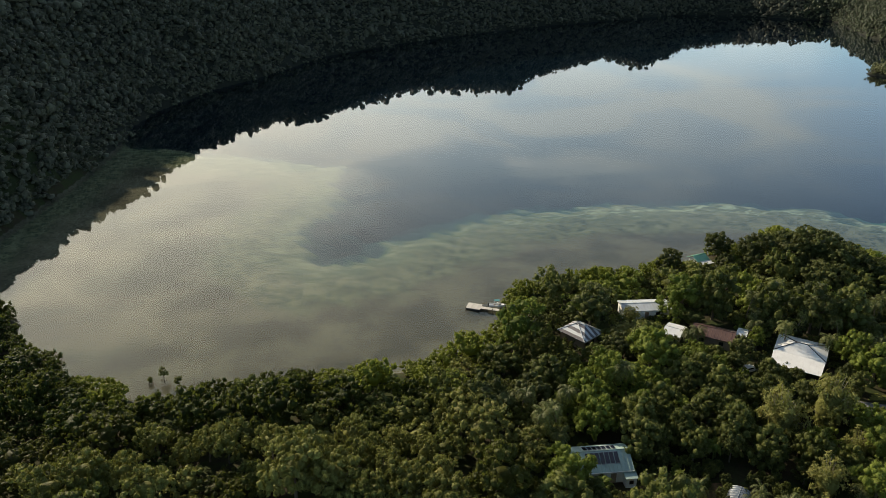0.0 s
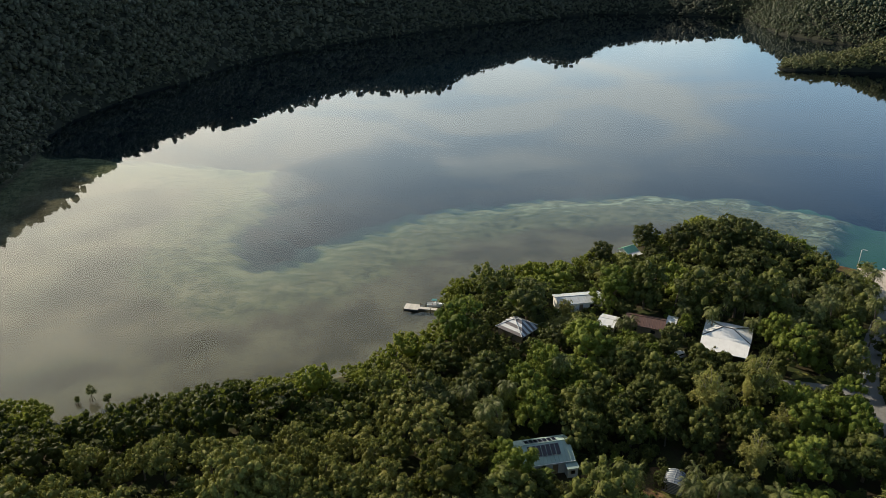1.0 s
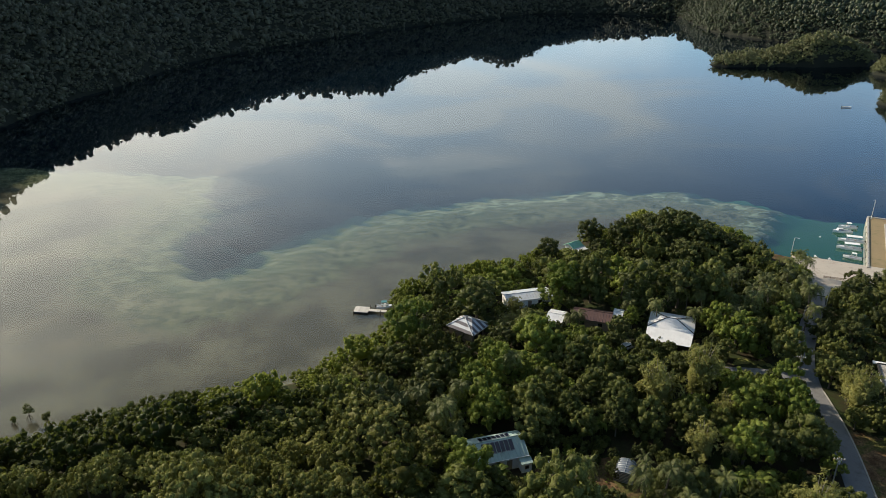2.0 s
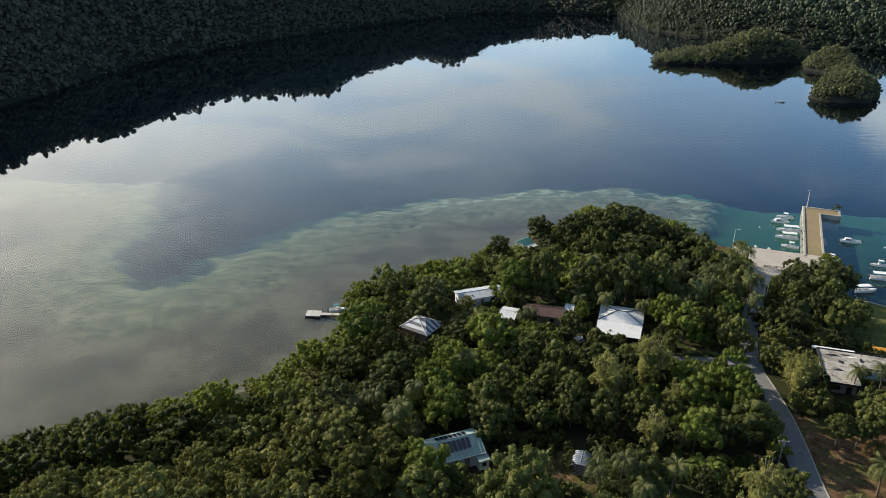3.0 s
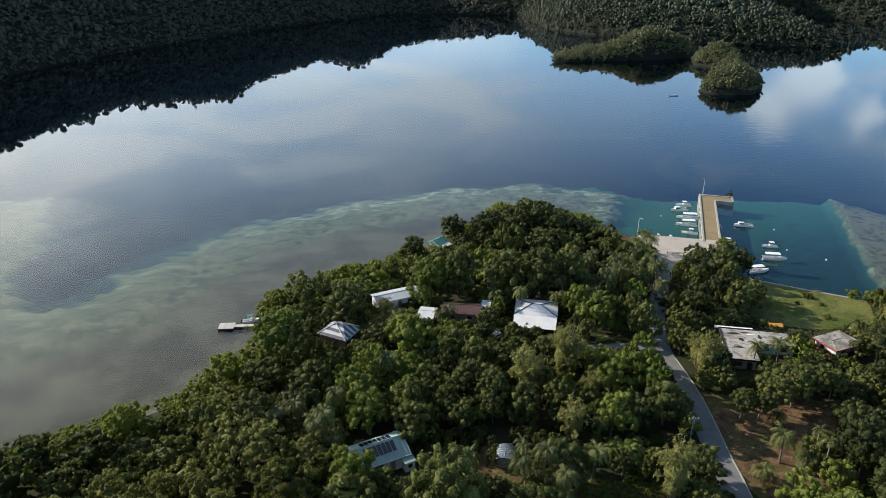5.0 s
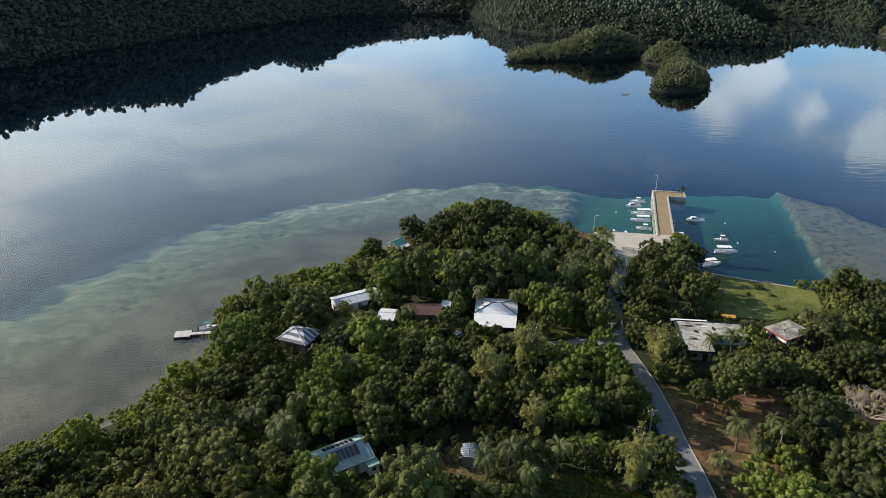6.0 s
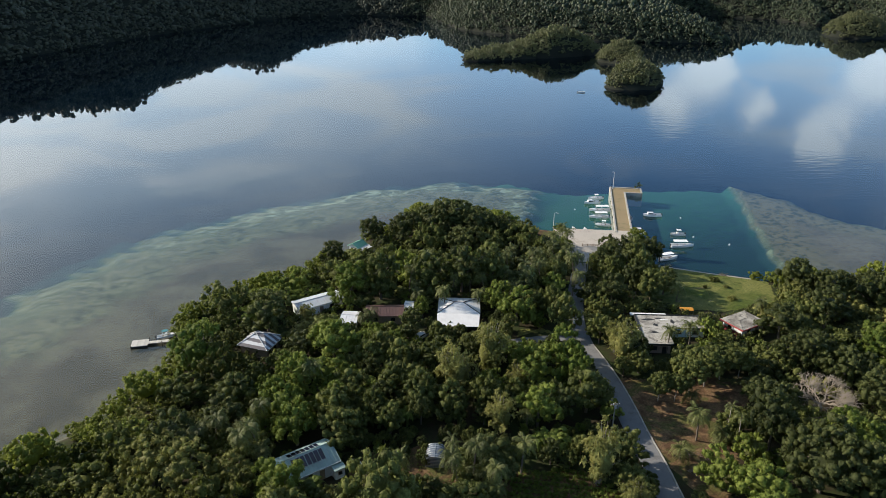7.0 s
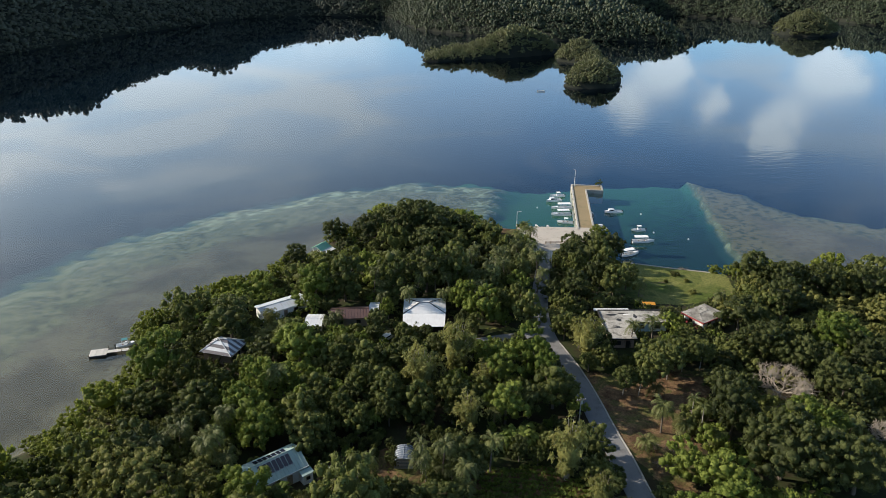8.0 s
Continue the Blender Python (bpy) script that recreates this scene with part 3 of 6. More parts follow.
def far_height(x, y, d):
    bearing = np.degrees(np.arctan2(-x, y))
    rise = np.tan(np.radians(np.interp(bearing, CREST_BEARING, CREST_ANGLE)))
    dist = np.hypot(x, y)
    over = rise * dist - 101.0
    start = np.interp(bearing, [0, 12, 30], [150, 130, 104])
    start = np.where(bearing < 20, np.minimum(start, np.clip(over, 0, 400) / 0.95 + 14), start)
    crest = np.clip(over - 1.1 * np.clip(d - start, 0, None) * step(-30, -24, bearing), 4, 170)
    steep = 0.95 * np.clip(d, 0, None) + 2 * wobble(x, y, 21, 2.0) * step(3, 20, d)
    k = 5.0
    low = -k * np.log(np.exp(-np.clip(crest, 0, 200) / k) + np.exp(-np.clip(steep, 0, 200) / k))
    return 1.0 + np.clip(low, 0, None) * (1 + 0.03 * wobble(x, y, 40, 1.0))


def height(x, y):
    """Height of the ground sheet, land and lake bed."""
    near, far = shore(NEAR, x, y), shore(FAR, x, y)
    z = np.full(np.shape(x), -14.0) + 0 * x
    west, east, basin = shore(REEF_WEST, x, y), shore(REEF_EAST, x, y), shore(BASIN, x, y)
    edge = 3.5 * wobble(x, y, 8, 1.0) + 3.0 * wobble(x, y, 3.1, 4.0) + 1.4 * wobble(x, y, 1.4, 2.0)
    z = np.maximum(z, -14 + 10 * step(-18, 1, basin + 2.5 * wobble(x, y, 9, 2.0) + 1.5 * wobble(x, y, 3, 1.0)))
    flat_w = -14 + (14 - 1.25) * step(-44, 2.0, west + 1.3 * edge) + 0.28 * step(3, 10, west + edge) + 0.30 * step(12, 38, west + edge)
    flat_e = -14 + (14 - 1.0) * step(-7, 1.2, east + 0.35 * edge) + 0.08 * step(3, 9, east) + 0.25 * step(10, 26, east)
    z = np.maximum(z, np.maximum(flat_w, flat_e))
    z = np.maximum(z, -14 + 13.2 * step(-6, -1, far))
    for isle in (ISLET_LONG, ISLET_PAIR, ISLET_ROUND):
        z = np.maximum(z, -14 + 13.2 * step(-4, -0.5, shore(isle, x, y)))
    z = np.where(basin > 0, np.minimum(z, np.maximum(-1.2 - (3.1 - 0.5 * wobble(x, y, 14, 3.0)) * step(0, 11, basin + edge), -4.3 * step(0, 1.2, -near))), z)
    land = -0.7 + 1.9 * step(-2.0, 3.0, near) + 1.0 * step(3, 40, near) + 0.25 * wobble(x, y, 16, 5.0) * step(3, 15, near)
    land += 4.0 * np.exp(-(((x - 117) / 22) ** 2 + ((y - 200) / 13) ** 2))
    z = np.where(near > -2.0, np.maximum(z, land), z)
    z = np.where(shore(QUAY, x, y) > -0.5, np.minimum(z, 0.9), z)
    z = np.where(far > -2.0, np.maximum(z, -0.8 + 1.8 * step(-2, 2, far)), z)
    z = np.where(far > 0, np.maximum(z, far_height(x, y, far)), z)
    for isle, low, wide, humps in ISLES:
        d = shore(isle, x, y)
        top = low + sum(up * np.exp(-((x - hx) ** 2 + (y - hy) ** 2) / r ** 2) for hx, hy, r, up in humps)
        z = np.where(d > -2, np.maximum(z, -0.8 + 1.8 * step(-2, 2, d) + top * (1 - np.exp(-1.8 * np.clip(d, 0, None) / wide))), z)
    return z


def ground_at(x, y):
    return float(height(np.array([float(x)]), np.array([float(y)]))[0])


def build_ground():
    # rings round the look-out, finer where the land is close
    fine = np.radians(np.arange(-66, 42, 0.45))
    coarse = np.radians(np.arange(42, 294, 3.0))
    ang = np.concatenate([fine, coarse])
    rad = np.concatenate([np.linspace(0.01, 60, 20)[:-1], np.arange(60, 290, 1.6), 290 * 1.0125 ** np.arange(0, 200)])
    rad = np.append(rad, [4200.0])
    a, r = np.meshgrid(ang, rad)
    x, y = -np.sin(a) * r, np.cos(a) * r
    z = height(x, y)
    n, m = r.shape
    i, j = np.meshgrid(np.arange(n - 1), np.arange(m), indexing="ij")
    jj = (j + 1) % m
    faces = np.stack([i * m + j, i * m + jj, (i + 1) * m + jj, (i + 1) * m + j], -1).reshape(-1, 4)
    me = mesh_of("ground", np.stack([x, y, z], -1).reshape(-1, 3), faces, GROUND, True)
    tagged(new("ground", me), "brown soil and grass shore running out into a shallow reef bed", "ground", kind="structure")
    w = Shape().add([(-4000, -4000, 0), (4000, -4000, 0), (4000, 4000, 0), (-4000, 4000, 0)], [(0, 1, 2, 3)])
    tagged(new("water", w.mesh("water", WATER)), "calm clear lagoon water mirroring sky and wooded hills", "water", kind="structure")


build_ground()


# ---- plants ----
BALLS = {}


def ball(level):
    """Corners and triangles of a round form without its underside."""
    if level not in BALLS:
        bm = bmesh.new()
        bmesh.ops.create_icosphere(bm, subdivisions=level, radius=1.0)
        v = np.array([p.co[:] for p in bm.verts])
        f = np.array([[p.index for p in q.verts] for q in bm.faces])
        bm.free()
        f = f[v[f][:, :, 2].mean(1) > -0.48]
        used = np.unique(f)
        back = np.full(len(v), -1)
        back[used] = np.arange(len(used))
        BALLS[level] = v[used], back[f]
    return BALLS[level]


def sprays(rng, centres, radii, per, size, droop=0.25, up=0.55):
    """Leaf sprays round the upper skin of many small clumps: corners (n, 4, 3)."""
    c = np.repeat(centres, per, 0)
    r = np.repeat(radii, per)
    n = len(c)
    d = rng.normal(size=(n, 3))
    d[:, 2] += up
    d /= np.linalg.norm(d, axis=1, keepdims=True)
    p = c + d * (r * rng.uniform(0.55, 1.2, n))[:, None] * np.array([1, 1, 0.8])
    return cards(rng, p, d, size, droop)


def cards(rng, p, d, size, droop, slim=(0.40, 0.70), loose=0.5):
    """A small bent leaf spray at each place p, turned about the way d."""
    n = len(p)
    nor = d + loose * rng.normal(size=(n, 3))
    nor /= np.linalg.norm(nor, axis=1, keepdims=True)
    t = np.cross(nor, rng.normal(size=(n, 3)))
    t[:, 2] -= droop
    t -= nor * (t * nor).sum(1, keepdims=True)
    t /= np.linalg.norm(t, axis=1, keepdims=True) + 1e-9
    b = np.cross(nor, t)
    s = size * rng.uniform(0.6, 1.45, n)[:, None]
    w = s * rng.uniform(*slim, n)[:, None]
    return np.stack([p - t * s * 0.5, p + b * w * 0.5 - nor * s * 0.08, p + t * s * 0.5 - nor * s * 0.15, p - b * w * 0.5 - nor * s * 0.08], 1)


def crown(rng, spread, tall, base, lobes_n, clumps, clump_r, level, leaf_n, leaf, droop=0.25, rough=0.10, slim=(0.40, 0.70), loose=0.75, squash=0.85, solid=0.86):
    """A leafy crown: a dark core of lobes, separate rounded tufts of foliage standing on the lobes, loose sprays on the tufts.
    Returns the corners and triangles of core and tufts, the corners of the sprays, and the lobes."""
    lobes = [(0.0, 0.0, base + tall * 0.5, spread * 0.60, tall * 0.42)]
    for k in range(lobes_n):
        a = 2.4 * k + rng.uniform(-0.5, 0.5)
        u = rng.uniform(0.42, 0.72)
        zz = base + tall * rng.uniform(0.24, 0.70)
        r = spread * rng.uniform(0.28, 0.46)
        lobes.append((spread * u * math.cos(a), spread * u * math.sin(a), zz, r, r * rng.uniform(0.75, 1.1)))
    l = np.array(lobes)
    ext = np.stack([l[:, 3], l[:, 3], l[:, 4]], -1)
    # tufts: spread over the lobes, none buried in another lobe, none on top of one another
    m = clumps * 9
    pick = rng.choice(len(l), m, p=l[:, 3] ** 2 / (l[:, 3] ** 2).sum())
    d = rng.normal(size=(m, 3))
    d[:, 2] += 0.35
    d /= np.linalg.norm(d, axis=1, keepdims=True)
    at = l[pick, :3] + d * ext[pick] * rng.uniform(0.84, 1.08, m)[:, None]
    size = clump_r * rng.choice([0.62, 0.85, 1.02, 1.2], m)
    buried = ((((at[:, None, :] - l[None, :, :3]) / ext[None]) ** 2).sum(2) < 0.62).any(1) | (at[:, 2] < base - 0.1)
    chosen = []
    for i in np.flatnonzero(~buried):
        if len(chosen) >= clumps:
            break
        if not chosen or (np.linalg.norm(at[chosen] - at[i], axis=1) > 0.66 * (size[chosen] + size[i])).all():
            chosen.append(i)
    c, r, out = at[chosen], size[chosen], d[chosen]
    n = len(c)
    v, f = ball(1)
    turn = rng.uniform(0, 6.28, n)
    cs, sn = np.cos(turn)[:, None], np.sin(turn)[:, None]
    tuft = np.stack([v[None, :, 0] * cs - v[None, :, 1] * sn, v[None, :, 0] * sn + v[None, :, 1] * cs, np.broadcast_to(v[None, :, 2], (n, len(v))) * squash], -1)
    tuft = tuft * (1 + rough * rng.normal(size=(n, len(v), 1))) * solid * r[:, None, None] * rng.uniform(0.8, 1.2, (n, 1, 3)) + c[:, None, :]
    tris = (f[None] + (np.arange(n) * len(v))[:, None, None]).reshape(-1, 3)
    # the core that closes the gaps
    mid = np.array([0, 0, base + tall * 0.42])
    flat = np.array([1, 1, tall / (2 * spread)])
    cc, rr = (l[:, :3] - mid) / flat, l[:, 3] * 0.95
    way, g = ball(2 if level > 2 else 1)
    along = way @ cc.T
    disc = along ** 2 - (cc ** 2).sum(1) + rr ** 2
    reach = np.where(disc > 0, along + np.sqrt(np.maximum(disc, 0)), 0.0).max(1)
    inner = 0.52 * way * np.maximum(reach, 0.4 * spread)[:, None] * flat + mid
    skin = np.concatenate([tuft.reshape(-1, 3), inner])
    tris = np.concatenate([tris, g + n * len(v)])
    # sprays on the tufts
    own = rng.choice(n, leaf_n, p=r ** 2 / (r ** 2).sum())
    e = rng.normal(size=(leaf_n, 3)) + 0.55 * out[own]
    e[:, 2] += 0.35
    e /= np.linalg.norm(e, axis=1, keepdims=True)
    p = c[own] + e * (r[own] * rng.uniform(0.80, 1.14, leaf_n))[:, None] * np.array([1, 1, squash])
    return skin, tris, cards(rng, p, e, leaf, droop, slim, loose), lobes


def faces_mesh(name, skin, tris, quads, mat):
    """One mesh from triangles and loose four-cornered sprays."""
    n, m = len(quads), len(tris)
    v = np.concatenate([skin.reshape(-1, 3), quads.reshape(-1, 3)])
    loops = np.concatenate([tris.ravel(), len(skin) + np.arange(n * 4)]).astype(np.int32)
    me = bpy.data.meshes.new(name)
    me.vertices.add(len(v))
    me.vertices.foreach_set("co", v.astype(np.float32).ravel())
    me.loops.add(len(loops))
    me.loops.foreach_set("vertex_index", loops)
    me.polygons.add(n + m)
    me.polygons.foreach_set("loop_start", np.concatenate([np.arange(m) * 3, m * 3 + np.arange(n) * 4]).astype(np.int32))
    me.update(calc_edges=True)
    me.shade_smooth()
    me.materials.append(mat)
    return me


NO_SKIN, NO_TRIS = np.zeros((0, 3)), np.zeros((0, 3), int)


def limbs(rng, lobes, trunk_r, top, n=7):
    s = Shape()
    lean = rng.uniform(-0.3, 0.3, 2)
    s.tube([(0, 0, -0.6), (lean[0] * 0.4, lean[1] * 0.4, top * 0.5), (lean[0], lean[1], top)], [trunk_r * 1.3, trunk_r, trunk_r * 0.75], n)
    for l in lobes[1:6]:
        mid = (lean[0] + l[0] * 0.5, lean[1] + l[1] * 0.5, top + (l[2] - top) * 0.4)
        s.tube([(lean[0], lean[1], top * 0.9), mid, (l[0], l[1], l[2])], [trunk_r * 0.55, trunk_r * 0.38, trunk_r * 0.15], 5, False)
    return s


def broad_tree(seed, spread, tall, stem, mat, label, lobes_n=6, clumps=58, clump_r=0.80, level=3, leaf_n=1900, leaf=0.34, name="tree", droop=0.25, bark=None, rough=0.24, slim=(0.40, 0.70), loose=0.7, girth=1.0, solid=0.86):
    rng = np.random.default_rng(seed)
    skin, tris, quads, lobes = crown(rng, spread, tall, stem, lobes_n, clumps, clump_r, level, leaf_n, leaf, droop, rough, slim, loose, solid=solid)
    ob = thing(name, Matrix.Identity(4), label, "tree")
    part("trunk", limbs(rng, lobes, (0.08 + spread * 0.035) * girth, stem + tall * 0.3), bark or BARK, ob)
    part("crown", faces_mesh("crown", skin, tris, quads, mat), None, ob)
    return ob


def bamboo_tree(seed, spread, tall, mat, label, stems=34, leaf_n=5200, leaf=0.62):
    """A clump of thin stems that lean apart and arch over, hung with narrow leaves in drooping plumes."""
    rng = np.random.default_rng(seed)
    ob = thing("bamboo_tree", Matrix.Identity(4), label, "tree")
    wood_part, starts, ways = Shape(), [], []
    for k in range(stems):
        a = 2.4 * k + rng.uniform(-0.4, 0.4)
        out = spread * math.sqrt((k + 0.5) / stems) * rng.uniform(0.8, 1.1)
        top = tall * rng.uniform(0.86, 1.06) * (1 - 0.45 * (out / spread) ** 2)
        u = np.linspace(0, 1, 9)
        r = 0.25 + out * (0.25 * u + 0.75 * u ** 2.2)
        z = top * (1.28 * u - 0.28 * u ** 4)
        line = np.stack([r * math.cos(a), r * math.sin(a), z], -1)
        wood_part.tube([tuple(p) for p in line[[0, 3, 5, 7]]], [0.07, 0.06, 0.045, 0.02], 4, False)
        starts.append(line)
        ways.append((math.cos(a), math.sin(a), 0.5))
    part("trunk", wood_part, BARK_PALE, ob)
    starts, ways = np.array(starts), np.array(ways)
    # plumes: short side branches along the upper stems, leaves along each branch
    n = stems * 16
    own = np.arange(n) % stems
    at = rng.uniform(1.6, 8.0, n)
    low = np.minimum(at.astype(int), 7)
    root = starts[own, low] + (starts[own, low + 1] - starts[own, low]) * (at - low)[:, None]
    side = rng.normal(size=(n, 3)) + 0.9 * ways[own]
    side[:, 2] = np.abs(side[:, 2]) * 0.35
    side /= np.linalg.norm(side, axis=1, keepdims=True)
    reach = spread * rng.uniform(0.16, 0.34, n)
    b = rng.integers(n, size=leaf_n)
    w = np.sqrt(rng.uniform(0.02, 1, leaf_n))
    p = root[b] + side[b] * (w * reach[b])[:, None] + rng.normal(size=(leaf_n, 3)) * 0.12
    p[:, 2] -= 0.55 * w ** 2 * reach[b]
    d = side[b] * 0.6 + np.array([0, 0, 0.9])
    v, f = ball(2)
    core = v * np.array([spread * 0.50, spread * 0.50, tall * 0.30]) * rng.uniform(0.85, 1.12, (len(v), 1)) + np.array([0, 0, tall * 0.46])
    part("crown", faces_mesh("crown", core, f, cards(rng, p, d, leaf, 1.6, (0.20, 0.34), 0.55), mat), None, ob)
    return ob


def frond(rng, length, width, rise, sag, n=11):
    """One feathered palm leaf growing along +x from the origin: a rib and hanging leaflets."""
    out, pts = [], []
    for k in range(n + 1):
        u = k / n
        reach = length * (u - 0.16 * sag * u ** 3)
        pts.append(np.array([reach, 0, length * (rise * u - sag * u ** 2.2)]))
    for k in range(n):
        a, b = pts[k], pts[k + 1]
        out.append([a + (0, 0.04, 0), b + (0, 0.03, 0), b - (0, 0.03, 0), a - (0, 0.04, 0)])
        if k == 0:
            continue
        w = width * math.sin(math.pi * (0.12 + 0.80 * k / n)) ** 0.7 * rng.uniform(0.8, 1.15)
        for side in (-1, 1):
            mid = a * 0.3 + b * 0.7
            tip = b + (b - a) * 0.9 + np.array([0, side * w * 0.85, -w * rng.uniform(0.35, 0.75)])
            fat = (b - a) * 0.28
            out.append([a, mid, tip + fat * 0.3, tip - fat * 0.3])
    return np.array(out)


def palm_mesh(rng, count, length, width, top, mat, name="fronds", sag=1.0):
    quads = []
    for k in range(count):
        a = 2.4 * k + rng.uniform(-0.25, 0.25)
        young = 1 - k / count
        f = frond(rng, length * rng.uniform(0.82, 1.1), width, 0.05 + 1.0 * young ** 1.4, sag * rng.uniform(0.75, 1.25) * (0.75 + 0.35 * (1 - young)))
        c, s = math.cos(a), math.sin(a)
        rot = np.array([[c, -s, 0], [s, c, 0], [0, 0, 1]])
        quads.append(f @ rot.T + np.array(top))
    q = np.concatenate(quads)
    return mesh_of(name, q.reshape(-1, 3), np.arange(len(q) * 4).reshape(-1, 4), mat)


def palm(seed, tall, lean, count, length, width, label, name="palm_tree", stem=0.15, bark=None):
    rng = np.random.default_rng(seed)
    ob = thing(name, Matrix.Identity(4), label, "palm")
    s = Shape()
    pts = [(lean * (k / 6) ** 2, 0, -0.5 + (tall + 0.5) * k / 6) for k in range(7)]
    s.tube(pts, [stem * (1.35 - 0.5 * k / 6) for k in range(7)], 7)
    part("trunk", s, bark or BARK, ob)
    part("fronds", palm_mesh(rng, count, length, width, (lean, 0, tall), LEAF_PALM), None, ob)
    return ob


def banana(seed):
    rng = np.random.default_rng(seed)
    ob = thing("banana_plant", Matrix.Identity(4), "clump of banana plants with broad pale-green leaves", "plant")
    s = Shape()
    quads = []
    for k in range(4):
        x, y = rng.uniform(-0.9, 0.9, 2)
        h = rng.uniform(1.6, 2.8)
        s.tube([(x, y, -0.3), (x, y, h)], [0.13, 0.08], 6)
        for j in range(7):
            a = rng.uniform(0, 6.28)
            n, L, w, rise = 5, rng.uniform(1.5, 2.3), 0.30, rng.uniform(0.5, 1.2)
            c, sn = math.cos(a), math.sin(a)
            row = []
            for i in range(n + 1):
                u = i / n
                d, zz = L * u * (1 - 0.2 * u), h + rise * L * u - 1.15 * L * u * u
                ww = w * math.sin(math.pi * min(1, 0.12 + 0.88 * u)) + 0.02
                row.append((np.array([x + d * c - ww * sn, y + d * sn + ww * c, zz - 0.08]), np.array([x + d * c, y + d * sn, zz]), np.array([x + d * c + ww * sn, y + d * sn - ww * c, zz - 0.08])))
            for r0, r1 in zip(row, row[1:]):
                quads += [[r0[0], r0[1], r1[1], r1[0]], [r0[1], r0[2], r1[2], r1[1]]]
    part("stems", s, LEAF_PALM, ob)
    q = np.array(quads)
    part("leaves", mesh_of("leaves", q.reshape(-1, 3), np.arange(len(q) * 4).reshape(-1, 4), LEAF_BRIGHT), None, ob)
    return ob


def scatter(rng, x0, x1, y0, y1, gap, jitter=0.42):
    gx, gy = np.meshgrid(np.arange(x0, x1, gap), np.arange(y0, y1, gap * 0.87))
    gx = gx + (np.arange(gx.shape[0]) % 2)[:, None] * gap / 2
    return (gx + rng.uniform(-jitter, jitter, gx.shape) * gap).ravel(), (gy + rng.uniform(-jitter, jitter, gy.shape) * gap).ravel()


def wood(name, label, rng, xs, ys, zs, sizes, mat, level, clumps, leaf_n, leaf, clump_r=0.24, lobes_n=5, tall=1.5, rough=0.18, solid=0.84):
    """Many crowns joined: woods that nobody could count."""
    kinds = [crown(rng, 1.0, tall, -0.3, lobes_n, clumps, clump_r, level, leaf_n, leaf, rough=rough, loose=0.9, slim=(0.45, 0.8), solid=solid) for k in range(10)]
    skins, tris, quads, base = [], [], [], 0
    for x, y, z, s in zip(xs, ys, zs, sizes):
        v, f, q, lo = kinds[rng.integers(len(kinds))]
        a, up = rng.uniform(0, 6.28), s * rng.uniform(0.68, 1.42)
        c, sn = math.cos(a) * s, math.sin(a) * s
        rot = np.array([[c, -sn, 0], [sn, c, 0], [0, 0, up]])
        at = np.array([x, y, z])
        skins.append(v @ rot.T + at)
        tris.append(f + base)
        base += len(v)
        quads.append(q @ rot.T + at)
    me = faces_mesh(name, np.concatenate(skins), np.concatenate(tris), np.concatenate(quads), mat)
    return tagged(new(name, me), label, "woods", kind="stuff")


# ---- far woods ----
def build_hills():
    rng = np.random.default_rng(5)
    for bear, gap, band, reach, tufts, sprays_n, label in (
            ((-66, -26), 5.0, (-0.5, 42), 1350, 7, 26, "dense rounded tree crowns on the sunlit far hills"),
            ((-66, -26), 7.0, (42, 110), 1350, 4, 0, "rounded tree crowns on the tops of the far hills"),
            ((-26, 12), 5.6, (-0.5, 80), 1180, 5, 0, "dense dark trees on the shaded far hillside"),
            ((-26, 12), 8.0, (80, 165), 1250, 4, 0, "dark trees on the upper far hillside"),
            ((12, 37), 4.8, (-0.5, 60), 900, 6, 22, "dense dark trees on the shaded hillside across the bay"),
            ((12, 48), 6.0, (60, 125), 900, 5, 0, "dark trees along the ridge of the shaded hillside")):
        x, y = scatter(rng, -560, 1250, 180, 1250, gap)
        b = np.degrees(np.arctan2(-x, y))
        d = shore(FAR, x, y)
        keep = (b > bear[0]) & (b <= bear[1]) & (d > band[0]) & (d < band[1]) & (np.hypot(x, y) < reach)
        x, y, d = x[keep], y[keep], d[keep]
        s = gap * 0.80 * rng.uniform(0.55, 1.55, len(x)) * (0.75 + 0.25 * step(0, 10, d))
        wood("hill_woods", label, rng, x, y, height(x, y) - 0.3 * s, s, LEAF_HAZY if bear[0] > -26.5 else LEAF_HILL, 1, tufts, sprays_n, 0.30, 0.42, 4, tall=1.7, solid=0.92 if sprays_n < 20 else 0.78)
    for isle, label, gap in ((ISLET_LONG, "low wooded islet with dense dark-green trees", 4.0), (ISLET_PAIR, "small wooded islet of two mounds, olive-green trees", 3.4), (ISLET_ROUND, "round wooded islet standing in the lagoon", 4.4)):
        xs, ys = [p[0] for p in isle], [p[1] for p in isle]
        x, y = scatter(rng, min(xs), max(xs), min(ys), max(ys), gap)
        d = shore(isle, x, y)
        ok = d > 1.3
        x, y, d = x[ok], y[ok], d[ok]
        s = gap * 0.80 * rng.uniform(0.65, 1.45, len(x)) * (0.8 + 0.2 * step(0, 8, d))
        wood("islet_woods", label, rng, x, y, height(x, y) - 0.3 * s, s, LEAF_ISLET, 1, 11, 60, 0.26, 0.34, 5, tall=1.6, solid=0.78)


build_hills()

# ---- clearings of the near land ----
ROAD = [(76, 48), (84.8, 67.3), (89.1, 75.8), (92.5, 84), (97.8, 94.7), (102.2, 105.3), (105.8, 116.8), (111.8, 128.5), (122.6, 141.7), (135, 154.8), (143, 166)]
DRIVE = [(106, 122), (100, 125.5), (91, 128), (82, 130)]
